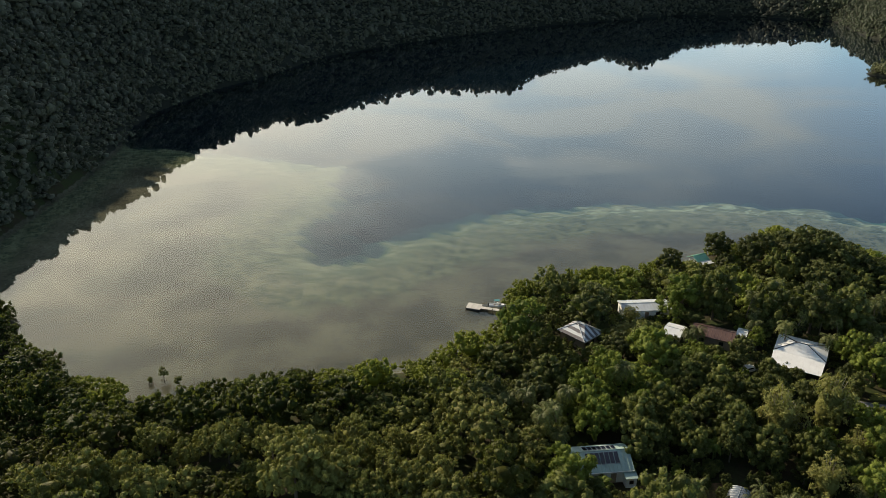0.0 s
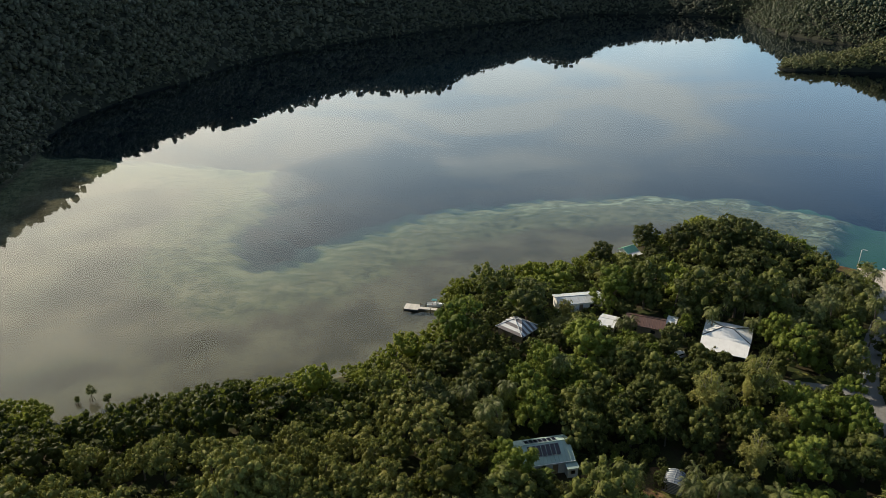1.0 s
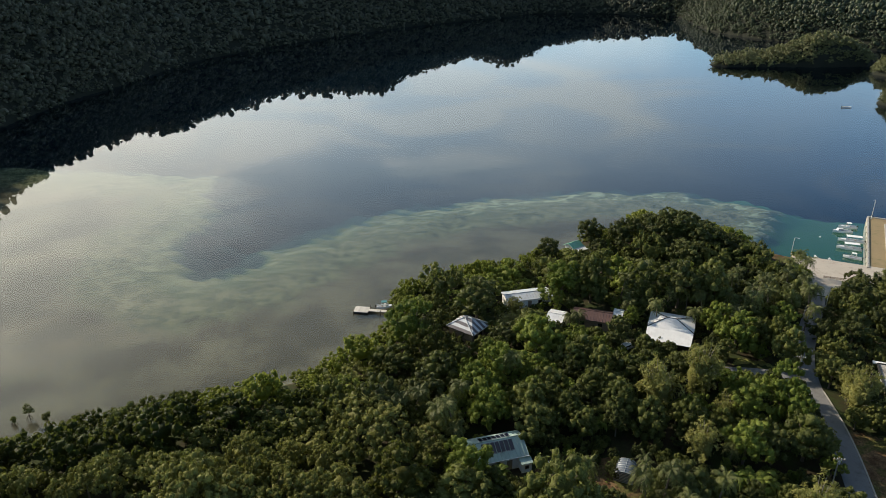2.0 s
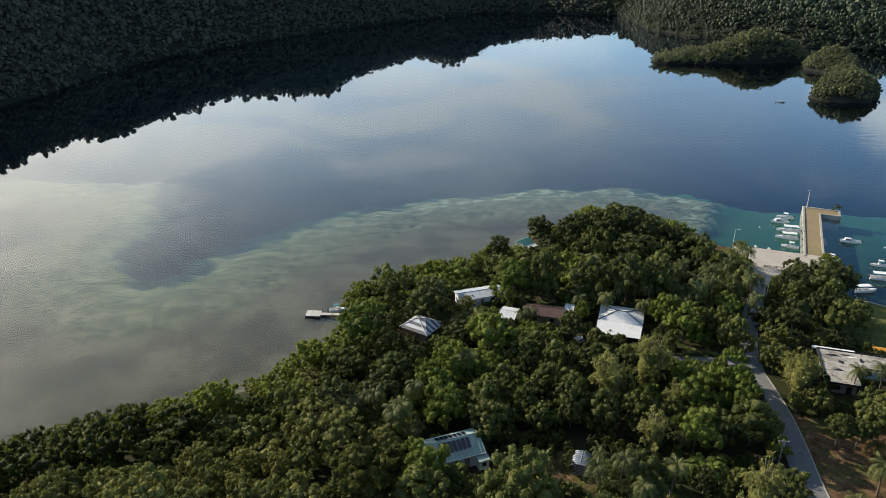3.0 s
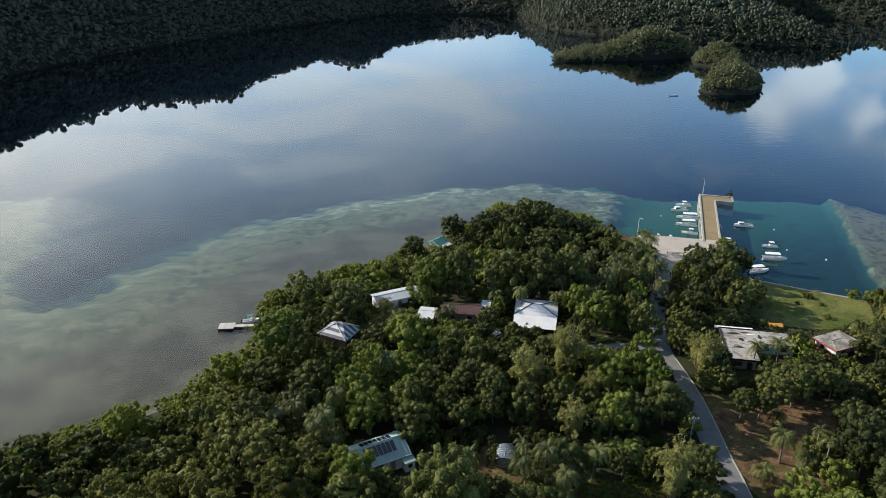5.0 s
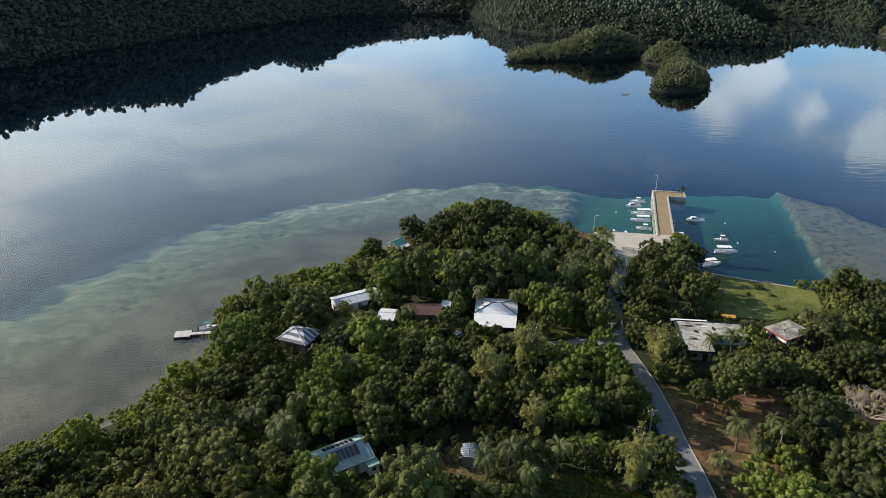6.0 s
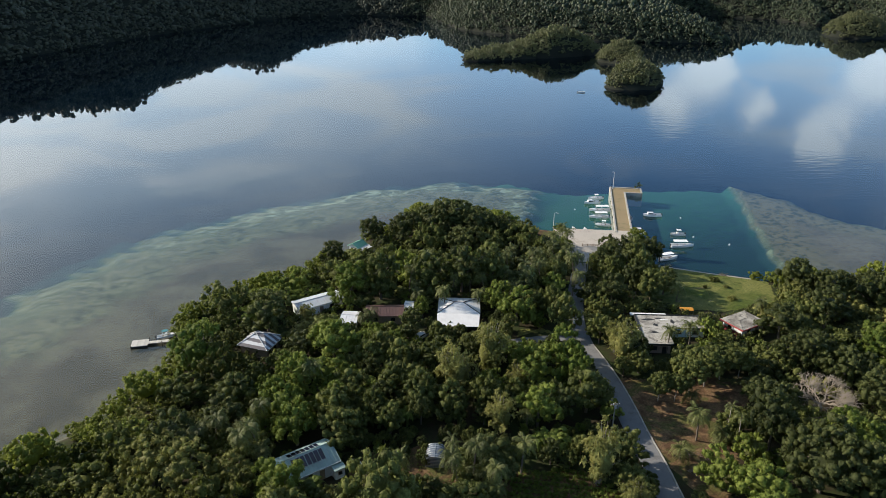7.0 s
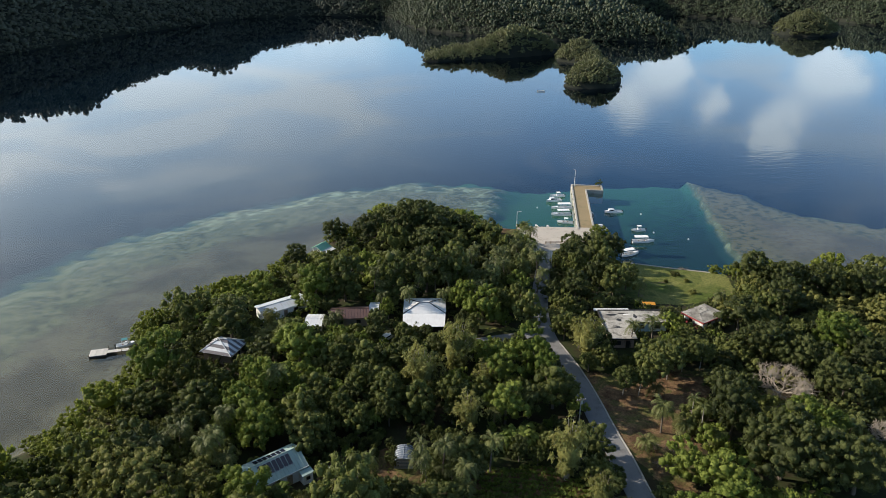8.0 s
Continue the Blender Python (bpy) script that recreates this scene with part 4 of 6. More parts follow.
BROWN = [(103, 104), (110, 99), (124, 93), (130, 88), (123, 81), (111, 78), (106, 71), (99, 64), (90, 60), (91, 72), (94, 82), (99, 94)]
LAWN = [(154, 148), (164, 144), (181, 123), (172, 111), (151, 113), (144, 119), (140, 132)]
FIELD = [(56, 88), (66, 88), (76, 82), (80, 72), (72, 66), (54, 78)]
YARD = [(36.5, 107), (42, 107), (52, 104), (57, 98), (55, 91), (51.5, 89), (47.5, 92.5), (46, 96), (40, 100), (36.5, 102)]
CLEARING = [(39.7, 110.3), (49.2, 109.5), (60, 104.9), (71.9, 97.4), (84.2, 94.1), (86, 91.5), (84.5, 87.5), (77.8, 86.3), (68.2, 90.3), (58.7, 98.3), (50.9, 100.2), (45.1, 101)]
BEACH = [(138.5, 196), (147, 190), (150.5, 184), (146, 180), (139, 188)]
APRON = [(152, 187), (173, 172), (163, 163), (150, 164), (141, 160), (137, 163.5), (146, 176)]
HOUSES = [(50, 169.3, 3.5), (27, 106, 5.5), (33, 106.3, 5.5), (52.8, 98.3, 2.8), (35, 155, 5), (55.5, 169, 6.5), (59, 156, 3.5), (68, 154, 5.5), (75, 154, 2.5), (85.5, 145, 8), (80.8, 203, 3.5), (128, 113, 9.5), (149, 105, 6)]

SUNNY = [(35, 155.5, 5.0), (85.5, 145, 6.5), (68, 154.5, 4.0), (29.5, 106.5, 5.5), (128, 114, 7.5), (148, 104, 4.5)]  # roofs that the sun reaches


def must_show(x, y):
    """Ground and roofs that stay in the open: how high a thing may reach into the sight line, or -1."""
    low = np.full(np.shape(x), -1.0)
    for poly in (BROWN, LAWN, FIELD, YARD, APRON):
        low = np.where(inside(poly, x, y), 0.8, low)
    low = np.where(to_line(ROAD[:10], x, y) < 2.3, 0.5, low)
    for hx, hy in ((105, 121.3), (89.7, 88.8), (74.5, 90), (97, 127.5), (100.5, 125.5), (93.5, 128)):
        low = np.where(np.hypot(x - hx, y - hy) < 2.5, 0.5, low)
    low = np.where(inside(CLEARING, x, y), 2.9, low)
    low = np.where(inside(BEACH, x, y), 0.3, low)
    for hx, hy, r in HOUSES:
        low = np.where(np.hypot(x - hx, y - hy) < r + 1.3, 2.6, low)
    for hx, hy, r, top in ((33.5, 101.8, 3.2, 0.8), (38.5, 103.4, 2.0, 0.6), (52.5, 96.2, 2.2, 0.8), (72.2, 141.2, 2.0, 0.8), (86, 136.5, 4.0, 1.2), (119.5, 104.5, 3.0, 1.2), (130, 104.5, 2.5, 1.5)):
        low = np.where(np.hypot(x - hx, y - hy) < r, top, low)
    return low


def tall_limit(x, y):
    """The tallest tree that leaves the clearings in view from the look-out."""
    dist = np.hypot(x, y)
    limit = np.full(np.shape(x), 99.0)
    for a in (0.0, 1.5, 3, 4.5, 6, 8, 10, 12, 14):
        low = must_show(x + x / dist * a, y + y / dist * a)
        limit = np.where(low >= 0, np.minimum(limit, low + a * 92.0 / dist), limit)
    for a in (3, 5, 7, 9, 11, 13):
        for hx, hy, r in SUNNY:
            shaded = np.hypot(x + math.sin(SUN_AZ) * a - hx, y - math.cos(SUN_AZ) * a - hy) < r
            limit = np.where(shaded, np.minimum(limit, 3.4 + a * math.tan(SUN_EL)), limit)
    return limit


# named trees of the scene: place and crown radius
BRIGHT_TREES = [(84.6, 112.5, 4.6), (96.8, 142.7, 4.0), (114.4, 140.6, 3.8), (83.8, 107.6, 4.9), (92.2, 109.2, 4.7), (91, 103.0, 4.4), (22.6, 100.2, 4.6), (95, 66.5, 4.0), (122.2, 57.7, 6.4),
                (160.7, 75.1, 6.4), (75.8, 112.4, 2.3), (73.2, 113.2, 2.2), (76.2, 109.0, 2.0), (72.4, 110.3, 2.0), (60.6, 163.6, 2.6), (77.6, 150.6, 2.3)]
DARK_TREES = [(103.4, 136.5, 3.9), (58.2, 114.0, 4.7), (62.1, 107.7, 4.3), (55.0, 120.8, 4.5), (53.6, 132.5, 4.0), (65.7, 124.9, 4.2), (45.8, 124.0, 4.0), (59.0, 135.0, 4.1),
              (121.4, 74.8, 5.6), (110.5, 56.2, 8.0), (142.3, 136.0, 3.6), (138.5, 134.0, 3.8), (149.8, 95.0, 5.2), (127.0, 131.4, 4.5), (139.8, 147.4, 4.6), (157.6, 147.5, 4.4), (149.5, 153, 3.8), (143, 152, 3.6), (150, 159, 3.0), (144.2, 84.3, 6.1),
              (145.2, 74.7, 5.9), (141.9, 63.4, 5.7), (158.4, 66.4, 6.2), (118.3, 46.6, 6.8), (196.1, 87.0, 6.0), (180.8, 103.5, 6.0), (178.5, 112.2, 5.0), (188.2, 97.1, 6.0), (166.9, 94.2, 5.1)]
KNOLL_TREES = [(105.6, 197.4, 6.4), (113.4, 196.7, 7.2), (118.8, 189.5, 6.5), (125.9, 184.9, 5.4), (95.9, 198.2, 5.2), (87.3, 205.2, 4.6), (132.3, 180.9, 3.8), (69.3, 196.3, 4.3), (108.6, 182.4, 6.3)]
OLIVE_TREES = [(77.5, 118.0, 4.9), (68.7, 98.9, 3.6), (108.4, 106.8, 4.1), (76.2, 77.6, 4.2), (110.8, 112.0, 3.4), (49.3, 163.2, 2.7), (45.8, 155.6, 3.0), (50.0, 156.6, 2.8), (82.5, 126.0, 3.4), (76.6, 68.6, 3.3), (79.4, 108.6, 3.2)]
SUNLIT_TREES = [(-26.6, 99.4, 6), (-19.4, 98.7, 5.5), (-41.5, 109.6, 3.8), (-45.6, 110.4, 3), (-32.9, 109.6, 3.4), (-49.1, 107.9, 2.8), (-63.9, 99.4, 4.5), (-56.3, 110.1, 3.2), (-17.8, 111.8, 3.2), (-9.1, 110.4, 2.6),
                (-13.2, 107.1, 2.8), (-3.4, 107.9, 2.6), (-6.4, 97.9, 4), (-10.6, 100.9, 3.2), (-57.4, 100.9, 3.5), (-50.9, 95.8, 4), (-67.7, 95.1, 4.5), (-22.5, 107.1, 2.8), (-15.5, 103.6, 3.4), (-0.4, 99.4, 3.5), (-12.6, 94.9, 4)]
SHADE_TREES = [(107.2, 132.4, 3.2), (118.4, 145.8, 3.4), (124.8, 152.4, 3.2), (144.5, 137.5, 4.2), (150.0, 146.0, 3.8), (139.0, 128.5, 4.0), (145.5, 130.0, 3.4)]
STEM_TREES = [(105.3, 91.6, 3.2), (108.2, 89.6, 3.0), (113.7, 90.6, 4.0), (118.3, 90.4, 4.2), (123.7, 90.7, 4.0), (127.8, 88.9, 3.6)]
PALM_TREES = [(10.0, 121.6, 8), (13.6, 121.5, 8), (22.0, 111.4, 7), (44.3, 97.3, 7), (56.9, 87.3, 6), (74.4, 98.0, 6), (102.1, 77.7, 7), (95.2, 75.4, 5), (105.9, 74.7, 5), 
              (157.1, 105.9, 7), (145.2, 124.7, 7), (128.8, 104.7, 8), (121.9, 105.4, 8.5), (134.5, 167.0, 8), (140.9, 168.8, 8), (152.9, 149.7, 9), (147.5, 147.7, 8), (54.6, 89.4, 6), (56.5, 83.0, 6)]
MORE_PALMS = [(39.0, 97.5, 6), (102.0, 145.4, 9), (94.6, 154.3, 9), (111.2, 152.9, 9), (102.9, 158.2, 9), (80.8, 158.7, 9), (63.5, 152.8, 6), (39.9, 94.8, 5), (61.0, 152.5, 6), (131.9, 55.6, 8),
              (106.9, 68.1, 6), (110.9, 87.3, 4), (118, 150, 9), (122, 158, 9), (108, 164, 9), (98, 165, 9), (90, 162, 9), (129, 161, 9), (116, 167, 9), (60.5, 86.5, 6)]
HOUSE_PALMS = [(7.5, 120.3, 10.5), (11.1, 120.5, 11), (15.8, 119.8, 10.5), (17.8, 113.0, 9.5), (52.0, 87.7, 9.5), (55.3, 88.1, 10), (56.4, 84.4, 9.5), (65.1, 86.6, 8.5), (40.4, 129.9, 10.5), (26.8, 122.0, 10), (23.1, 114.8, 9.5)]
GROVE_PALMS = [(152, 155, 9), (148, 157, 8), (155, 152, 10), (143, 174, 8), (79.5, 163, 10), (86, 162, 10), (89.5, 156, 10), (97, 150, 10), (104, 152, 10.5), (107, 146, 10), (114, 147, 10), (119, 145, 10), (121, 141, 10), (126, 147, 10), (110, 158, 10), (117, 157, 10.5), (88, 170, 10), (93, 147, 9), (100, 141, 9), (77, 154, 9), (128, 150, 10), (122, 153, 10), (84, 150, 9.5), (131, 158, 9)]
BETEL_PALMS = [(53.4, 91.9, 10), (53.0, 90.2, 8), (54.0, 93.6, 9.5), (59, 90, 8), (107.9, 75.3, 9.5), (107.4, 72.2, 9.5)]
BANANAS = [(73.5, 90.3), (71.6, 90.2), (74.4, 88.4), (49.6, 147.7), (28.2, 100.4), (52.6, 110.8), (76.5, 89.5)]


def build_near_trees():
    rng = np.random.default_rng(11)
    kinds = {"broad": [], "dark": [], "bright": [], "olive": [], "umber": [], "mangrove": [], "sunlit": [], "shore": []}
    for k in range(4):
        kinds["umber"].append(broad_tree(130 + k, 4.0, 6.4, 1.0, LEAF_UMBER, "shore tree with a dull olive-brown crown", lobes_n=8, clumps=66, clump_r=0.66))
    for k in range(4):
        kinds["dark"].append(broad_tree(30 + k, 4.0, 7.4, 1.6, LEAF_DARK, "tall dark-green tree with a heavy rounded crown", lobes_n=7 + k % 2))
    for k in range(6):
        kinds["broad"].append(broad_tree(20 + k, 4.0, 6.8, 1.2, LEAF_BROAD, "broad-crowned green tree in the woods by the shore", lobes_n=6 + k % 3))
    for k in range(4):
        kinds["bright"].append(broad_tree(40 + k, 4.0, 6.6, 1.2, LEAF_BRIGHT, "leafy tree with a fresh bright-green crown", lobes_n=8, clumps=60, clump_r=0.72))
    for k in range(4):
        kinds["sunlit"].append(broad_tree(150 + k, 4.0, 6.8, 1.4, LEAF_SUNLIT, "grey-olive tree with a sunlit rounded crown in the woods", lobes_n=8 + k % 3, clumps=84, clump_r=0.62, leaf_n=2400, leaf=0.29, solid=0.78))
    for k in range(4):
        kinds["shore"].append(broad_tree(160 + k, 4.0, 6.4, 0.4, LEAF_SHORE, "dense deep-green tree standing close to the shore", lobes_n=9, clumps=76, clump_r=0.64, leaf_n=2300, leaf=0.28, solid=0.80))
    for k in range(3):
        kinds["olive"].append(bamboo_tree(50 + k, 4.0, 10.2, LEAF_OLIVE, "feathery olive-green bamboo clump with drooping plumes"))
    for k in range(4):
        kinds["mangrove"].append(broad_tree(60 + k, 4.0, 6.0, 0.2, LEAF_FRINGE if k < 3 else LEAF_BROAD, "low bushy green mangrove at the water's edge", lobes_n=8, clumps=64, clump_r=0.68, leaf_n=2100, leaf=0.32, solid=0.72, name="mangrove"))
    stem_trees = [broad_tree(70 + k, 4.0, 4.2, 4.6, LEAF_BROAD, "dark-green tree on a pale bare trunk over brown earth", lobes_n=6, bark=BARK_PALE, girth=0.55) for k in range(2)]
    giants = {}
    for kind, mat, words in (("dark", LEAF_DARK, "very large dark-green tree with a wide knobbly crown"), ("broad", LEAF_BROAD, "very large green tree with a wide knobbly crown"), ("bright", LEAF_BRIGHT, "very large bright-green tree with a wide crown"), ("sunlit", LEAF_SUNLIT, "very large grey-olive tree with a wide sunlit crown")):
        giants[kind] = [broad_tree(110 + k, 7.0, 9.4, 1.6, mat, words, lobes_n=13, clumps=150, clump_r=0.88, level=4, leaf_n=5200, leaf=0.35) for k in range(2)]
    masters = [t for v in (*kinds.values(), *giants.values()) for t in v] + stem_trees

    def plant(tree, x, y, r, tall=1.0, group="trees of the shore woods", size=4.0):
        s = r / size
        m = pose(x, y, ground_at(x, y) - 0.1, rng.uniform(-4, 4), rng.uniform(-4, 4), rng.uniform(0, 360)) @ Matrix.Diagonal((s, s, s ** 0.75 * tall, 1))
        ob = copy_thing(tree, m)
        ob["group"] = group
        return ob

    taken = []
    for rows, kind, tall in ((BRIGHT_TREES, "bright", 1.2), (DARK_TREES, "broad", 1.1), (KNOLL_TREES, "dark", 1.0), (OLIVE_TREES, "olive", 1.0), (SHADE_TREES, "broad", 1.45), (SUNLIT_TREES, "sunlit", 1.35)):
        for x, y, r in rows:
            kind = "dark" if kind == "broad" and r > 5.2 else kind
            stock = giants[kind] if r > 5.2 and kind in giants else kinds[kind]
            high = 1.3 if (88 < x < 95 and 100 < y < 115) or (kind == "olive" and r > 4) else 0.7 if kind == "olive" and r < 3.1 else 1.0  # the tall trees beside the road
            plant(stock[rng.integers(len(stock))], x, y, r, tall * high * rng.uniform(0.92, 1.08), size=7.0 if r > 5.2 and kind in giants else 4.0)
            taken.append((x, y, r))
    for x, y, r in STEM_TREES:
        plant(stem_trees[rng.integers(2)], x, y, r, 1.0, "trees on the bare earth")
        taken.append((x, y, r))
    taken += [(131.5, 71.0, 5.5), (135.6, 50.6, 2.6)]  # room for the leafless trees
    # fill the rest of the woods, large trees first
    n = 26000
    x, y = rng.uniform(-150, 265, n), rng.uniform(48, 225, n)
    d = shore(NEAR, x, y)
    b = np.degrees(np.arctan2(-x, y))
    limit = tall_limit(x, y)
    keep = (d > 0.3) & (b < 42) & (b > -74) & (limit > 2.4) & (np.hypot(x, y) > 85 + 0.7 * np.maximum(0, np.maximum(b, -32 - b))) & (to_line(ROAD, x, y) > 3.6) & (to_line(DRIVE, x, y) > 2.4)
    x, y, d, limit = x[keep], y[keep], d[keep], limit[keep]
    size = np.interp(np.arange(len(x)) / len(x), [0, 0.06, 0.2, 1.0], [5.8, 4.2, 3.0, 1.9]) * rng.uniform(0.85, 1.15, len(x))
    size = np.minimum(size, (limit - 0.6) / 2.0)
    size = np.where(d < 6, np.minimum(size, 2.3), size)
    spots = np.array(taken)
    chosen = []
    for i in range(len(x)):
        if size[i] < 0.9:
            continue
        if (np.hypot(spots[:, 0] - x[i], spots[:, 1] - y[i]) > 0.65 * (spots[:, 2] + size[i])).all():
            spots = np.vstack([spots, (x[i], y[i], size[i])])
            chosen.append(i)
    chosen.sort(key=lambda i: math.hypot(x[i] - 65, y[i] - 105) - 6 * size[i])
    rest = {k: [] for k in kinds}
    for rank, i in enumerate(chosen):
        tone = 0.5 * wobble(x[i], y[i], 11, 2.2) + 0.5 * wobble(x[i], y[i], 29, 0.4) + rng.uniform(-0.3, 0.3)
        if d[i] < 8:
            k = "shore" if -64 < x[i] < -30 or x[i] < -84 else "mangrove"
        elif (-30 < x[i] < -4 and d[i] < 14) or (-82 < x[i] < -64 and d[i] < 11):
            k = "mangrove" if rng.random() < 0.75 else "shore"
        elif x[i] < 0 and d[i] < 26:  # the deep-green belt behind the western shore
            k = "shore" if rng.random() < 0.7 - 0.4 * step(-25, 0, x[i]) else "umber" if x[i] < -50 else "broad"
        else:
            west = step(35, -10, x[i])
            # tone puts sunlight on the middle woods into a brighter choice of leaf
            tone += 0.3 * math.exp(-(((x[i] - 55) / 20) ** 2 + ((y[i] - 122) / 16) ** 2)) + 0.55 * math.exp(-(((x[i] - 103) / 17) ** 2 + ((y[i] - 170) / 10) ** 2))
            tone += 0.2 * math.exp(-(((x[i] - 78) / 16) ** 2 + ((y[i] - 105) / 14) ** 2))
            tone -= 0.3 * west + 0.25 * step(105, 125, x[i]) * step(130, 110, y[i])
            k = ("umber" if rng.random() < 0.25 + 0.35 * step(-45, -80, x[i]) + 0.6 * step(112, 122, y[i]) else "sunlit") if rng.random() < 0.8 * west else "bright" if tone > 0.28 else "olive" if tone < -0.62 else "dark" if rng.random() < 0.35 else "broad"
        if rank < 260:
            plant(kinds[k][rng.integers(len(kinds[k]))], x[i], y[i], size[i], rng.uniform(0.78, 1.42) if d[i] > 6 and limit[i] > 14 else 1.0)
        else:
            rest[k].append((x[i], y[i], size[i]))
    words = {"sunlit": "sunlit grey-olive", "shore": "deep-green", "umber": "olive-brown", "broad": "mid-green", "dark": "dark-green", "bright": "bright-green", "olive": "olive-green", "mangrove": "low mangrove"}
    for k, rows in rest.items():
        p = np.array(rows)
        mat = {"sunlit": LEAF_SUNLIT, "shore": LEAF_SHORE, "umber": LEAF_UMBER, "broad": LEAF_BROAD, "dark": LEAF_DARK, "bright": LEAF_BRIGHT, "olive": LEAF_OLIVE, "mangrove": LEAF_FRINGE}[k]
        for low, high, level, knobs, sprays_n, leaf in ((3.0, 9, 3, 46, 620, 0.125), (2.2, 3.0, 2, 26, 300, 0.16), (0, 2.2, 1, 14, 130, 0.22)):
            q = p[(p[:, 2] > low) & (p[:, 2] <= high)]
            if len(q):
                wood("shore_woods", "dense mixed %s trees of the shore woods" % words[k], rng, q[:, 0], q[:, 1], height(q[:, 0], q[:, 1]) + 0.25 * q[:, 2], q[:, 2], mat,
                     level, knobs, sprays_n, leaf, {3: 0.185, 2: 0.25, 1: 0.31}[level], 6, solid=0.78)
    # palms and bananas
    palms = [palm(80 + k, t, 0.35 * k, 24, 2.6, 0.80, "coconut palm with a feathery crown among the trees") for k, t in enumerate((2.6, 4.2, 5.6, 7.0, 8.4))]
    betel = [palm(90 + k, t, 0.2, 11, 1.9, 0.5, "slim betel palm with a small tuft of fronds", name="betel_palm", stem=0.09, bark=BARK_PALE) for k, t in enumerate((6.2, 8.0))]
    clumps = [banana(95 + k) for k in range(2)]
    for x0, y0, top in PALM_TREES + MORE_PALMS + GROVE_PALMS + HOUSE_PALMS:
        s = rng.uniform(0.88, 1.12)
        kind = palms[int(np.argmin([abs(t - (top - 1.6)) for t in (2.6, 4.2, 5.6, 7.0, 8.4)]))]
        copy_thing(kind, pose(x0, y0, ground_at(x0, y0), 0, 0, rng.uniform(0, 360)) @ Matrix.Scale(s, 4))["group"] = "palms among the trees"
    for x0, y0, top in BETEL_PALMS:
        copy_thing(betel[int(top > 9)], pose(x0, y0, ground_at(x0, y0), 0, 0, rng.uniform(0, 360)))["group"] = "betel palms"
    for x0, y0 in BANANAS:
        copy_thing(clumps[rng.integers(2)], pose(x0, y0, ground_at(x0, y0), 0, 0, rng.uniform(0, 360)) @ Matrix.Scale(1.35, 4))["group"] = "banana clumps"
    for t in masters + palms + betel + clumps:
        for o in (*t.children_recursive, t):
            bpy.data.objects.remove(o)


build_near_trees()


# ---- ground cover: lawn, bare earth, yard ----
def cover(name, poly, lift, mat, label, category, cell=0.7, ragged=1.0):
    xs, ys = [p[0] for p in poly], [p[1] for p in poly]
    gx, gy = np.meshgrid(np.arange(min(xs) - 2, max(xs) + 2, cell), np.arange(min(ys) - 2, max(ys) + 2, cell))
    z = height(gx, gy) + lift
    d = shore(poly, gx, gy) + ragged * (wobble(gx, gy, 2.6, 3.0) + 0.6 * wobble(gx, gy, 1.1, 6.0))
    keep = (d[:-1, :-1] > 0) & (d[1:, 1:] > 0)
    idx = np.arange(gx.size).reshape(gx.shape)
    f = np.stack([idx[:-1, :-1], idx[:-1, 1:], idx[1:, 1:], idx[1:, :-1]], -1)[keep]
    used = np.unique(f)
    back = np.full(gx.size, -1)
    back[used] = np.arange(len(used))
    v = np.stack([gx, gy, z], -1).reshape(-1, 3)[used]
    return tagged(new(name, mesh_of(name, v, back[f], mat, True)), label, category, kind="structure")


cover("bare_earth", BROWN, 0.06, EARTH, "reddish-brown bare earth with thin grass under trees", "ground")
cover("beach", BEACH, 0.06, EARTH, "strip of brown sand and gravel beside the quay", "beach")
cover("lawn", LAWN, 0.06, GRASS, "open yellow-green lawn by the sea wall", "lawn")
cover("yard", YARD, 0.06, EARTH, "trodden brown earth yard beside the house", "ground")
cover("field", FIELD, 0.06, EARTH, "small planted field with dark tilled soil", "field")
cover("yard", [(88, 130), (98, 127), (100, 123), (94, 121), (84, 125)], 0.06, EARTH, "trodden earth beside the drive", "ground")
cover("lawn", [(97, 133), (103, 130), (105, 126), (100, 127.5), (94, 130)], 0.07, GRASS, "patch of grass by the road", "lawn")


def ribbon(line, half, lift, thick, mat, name, label, category):
    s = Shape()
    pts = [Vector((*p, 0)) for p in line]
    for _ in range(2):
        pts = [pts[0]] + [q for a, b in zip(pts, pts[1:]) for q in (a * 0.75 + b * 0.25, a * 0.25 + b * 0.75)] + [pts[-1]]
    rows = []
    for i, p in enumerate(pts):
        d = (pts[min(i + 1, len(pts) - 1)] - pts[max(i - 1, 0)]).normalized()
        nrm = Vector((-d.y, d.x, 0)) * half
        z = max(ground_at(p.x, p.y), ground_at(p.x + nrm.x, p.y + nrm.y), ground_at(p.x - nrm.x, p.y - nrm.y)) + lift
        a, b = p + nrm, p - nrm
        rows.append([(a.x, a.y, z - thick), (a.x, a.y, z), (b.x, b.y, z), (b.x, b.y, z - thick)])
    s.loft(rows)
    return tagged(new(name, s.mesh(name, mat)), label, category, kind="structure")


def offset_line(line, by):
    out = []
    for i, p in enumerate(line):
        a, b = Vector(line[max(i - 1, 0)]), Vector(line[min(i + 1, len(line) - 1)])
        d = (b - a).normalized()
        out.append((p[0] - d.y * by, p[1] + d.x * by))
    return out


ribbon(ROAD, 2.3, 0.10, 0.8, ROAD_TOP, "road", "narrow worn grey concrete road through the trees", "road")
ribbon(DRIVE, 1.5, 0.07, 0.6, ROAD_TOP, "driveway", "grey concrete drive leading off the road", "road")
ribbon(offset_line(ROAD[:7], -2.5), 0.14, 0.22, 0.8, CONCRETE, "kerb", "low pale concrete kerb along the road", "kerb")

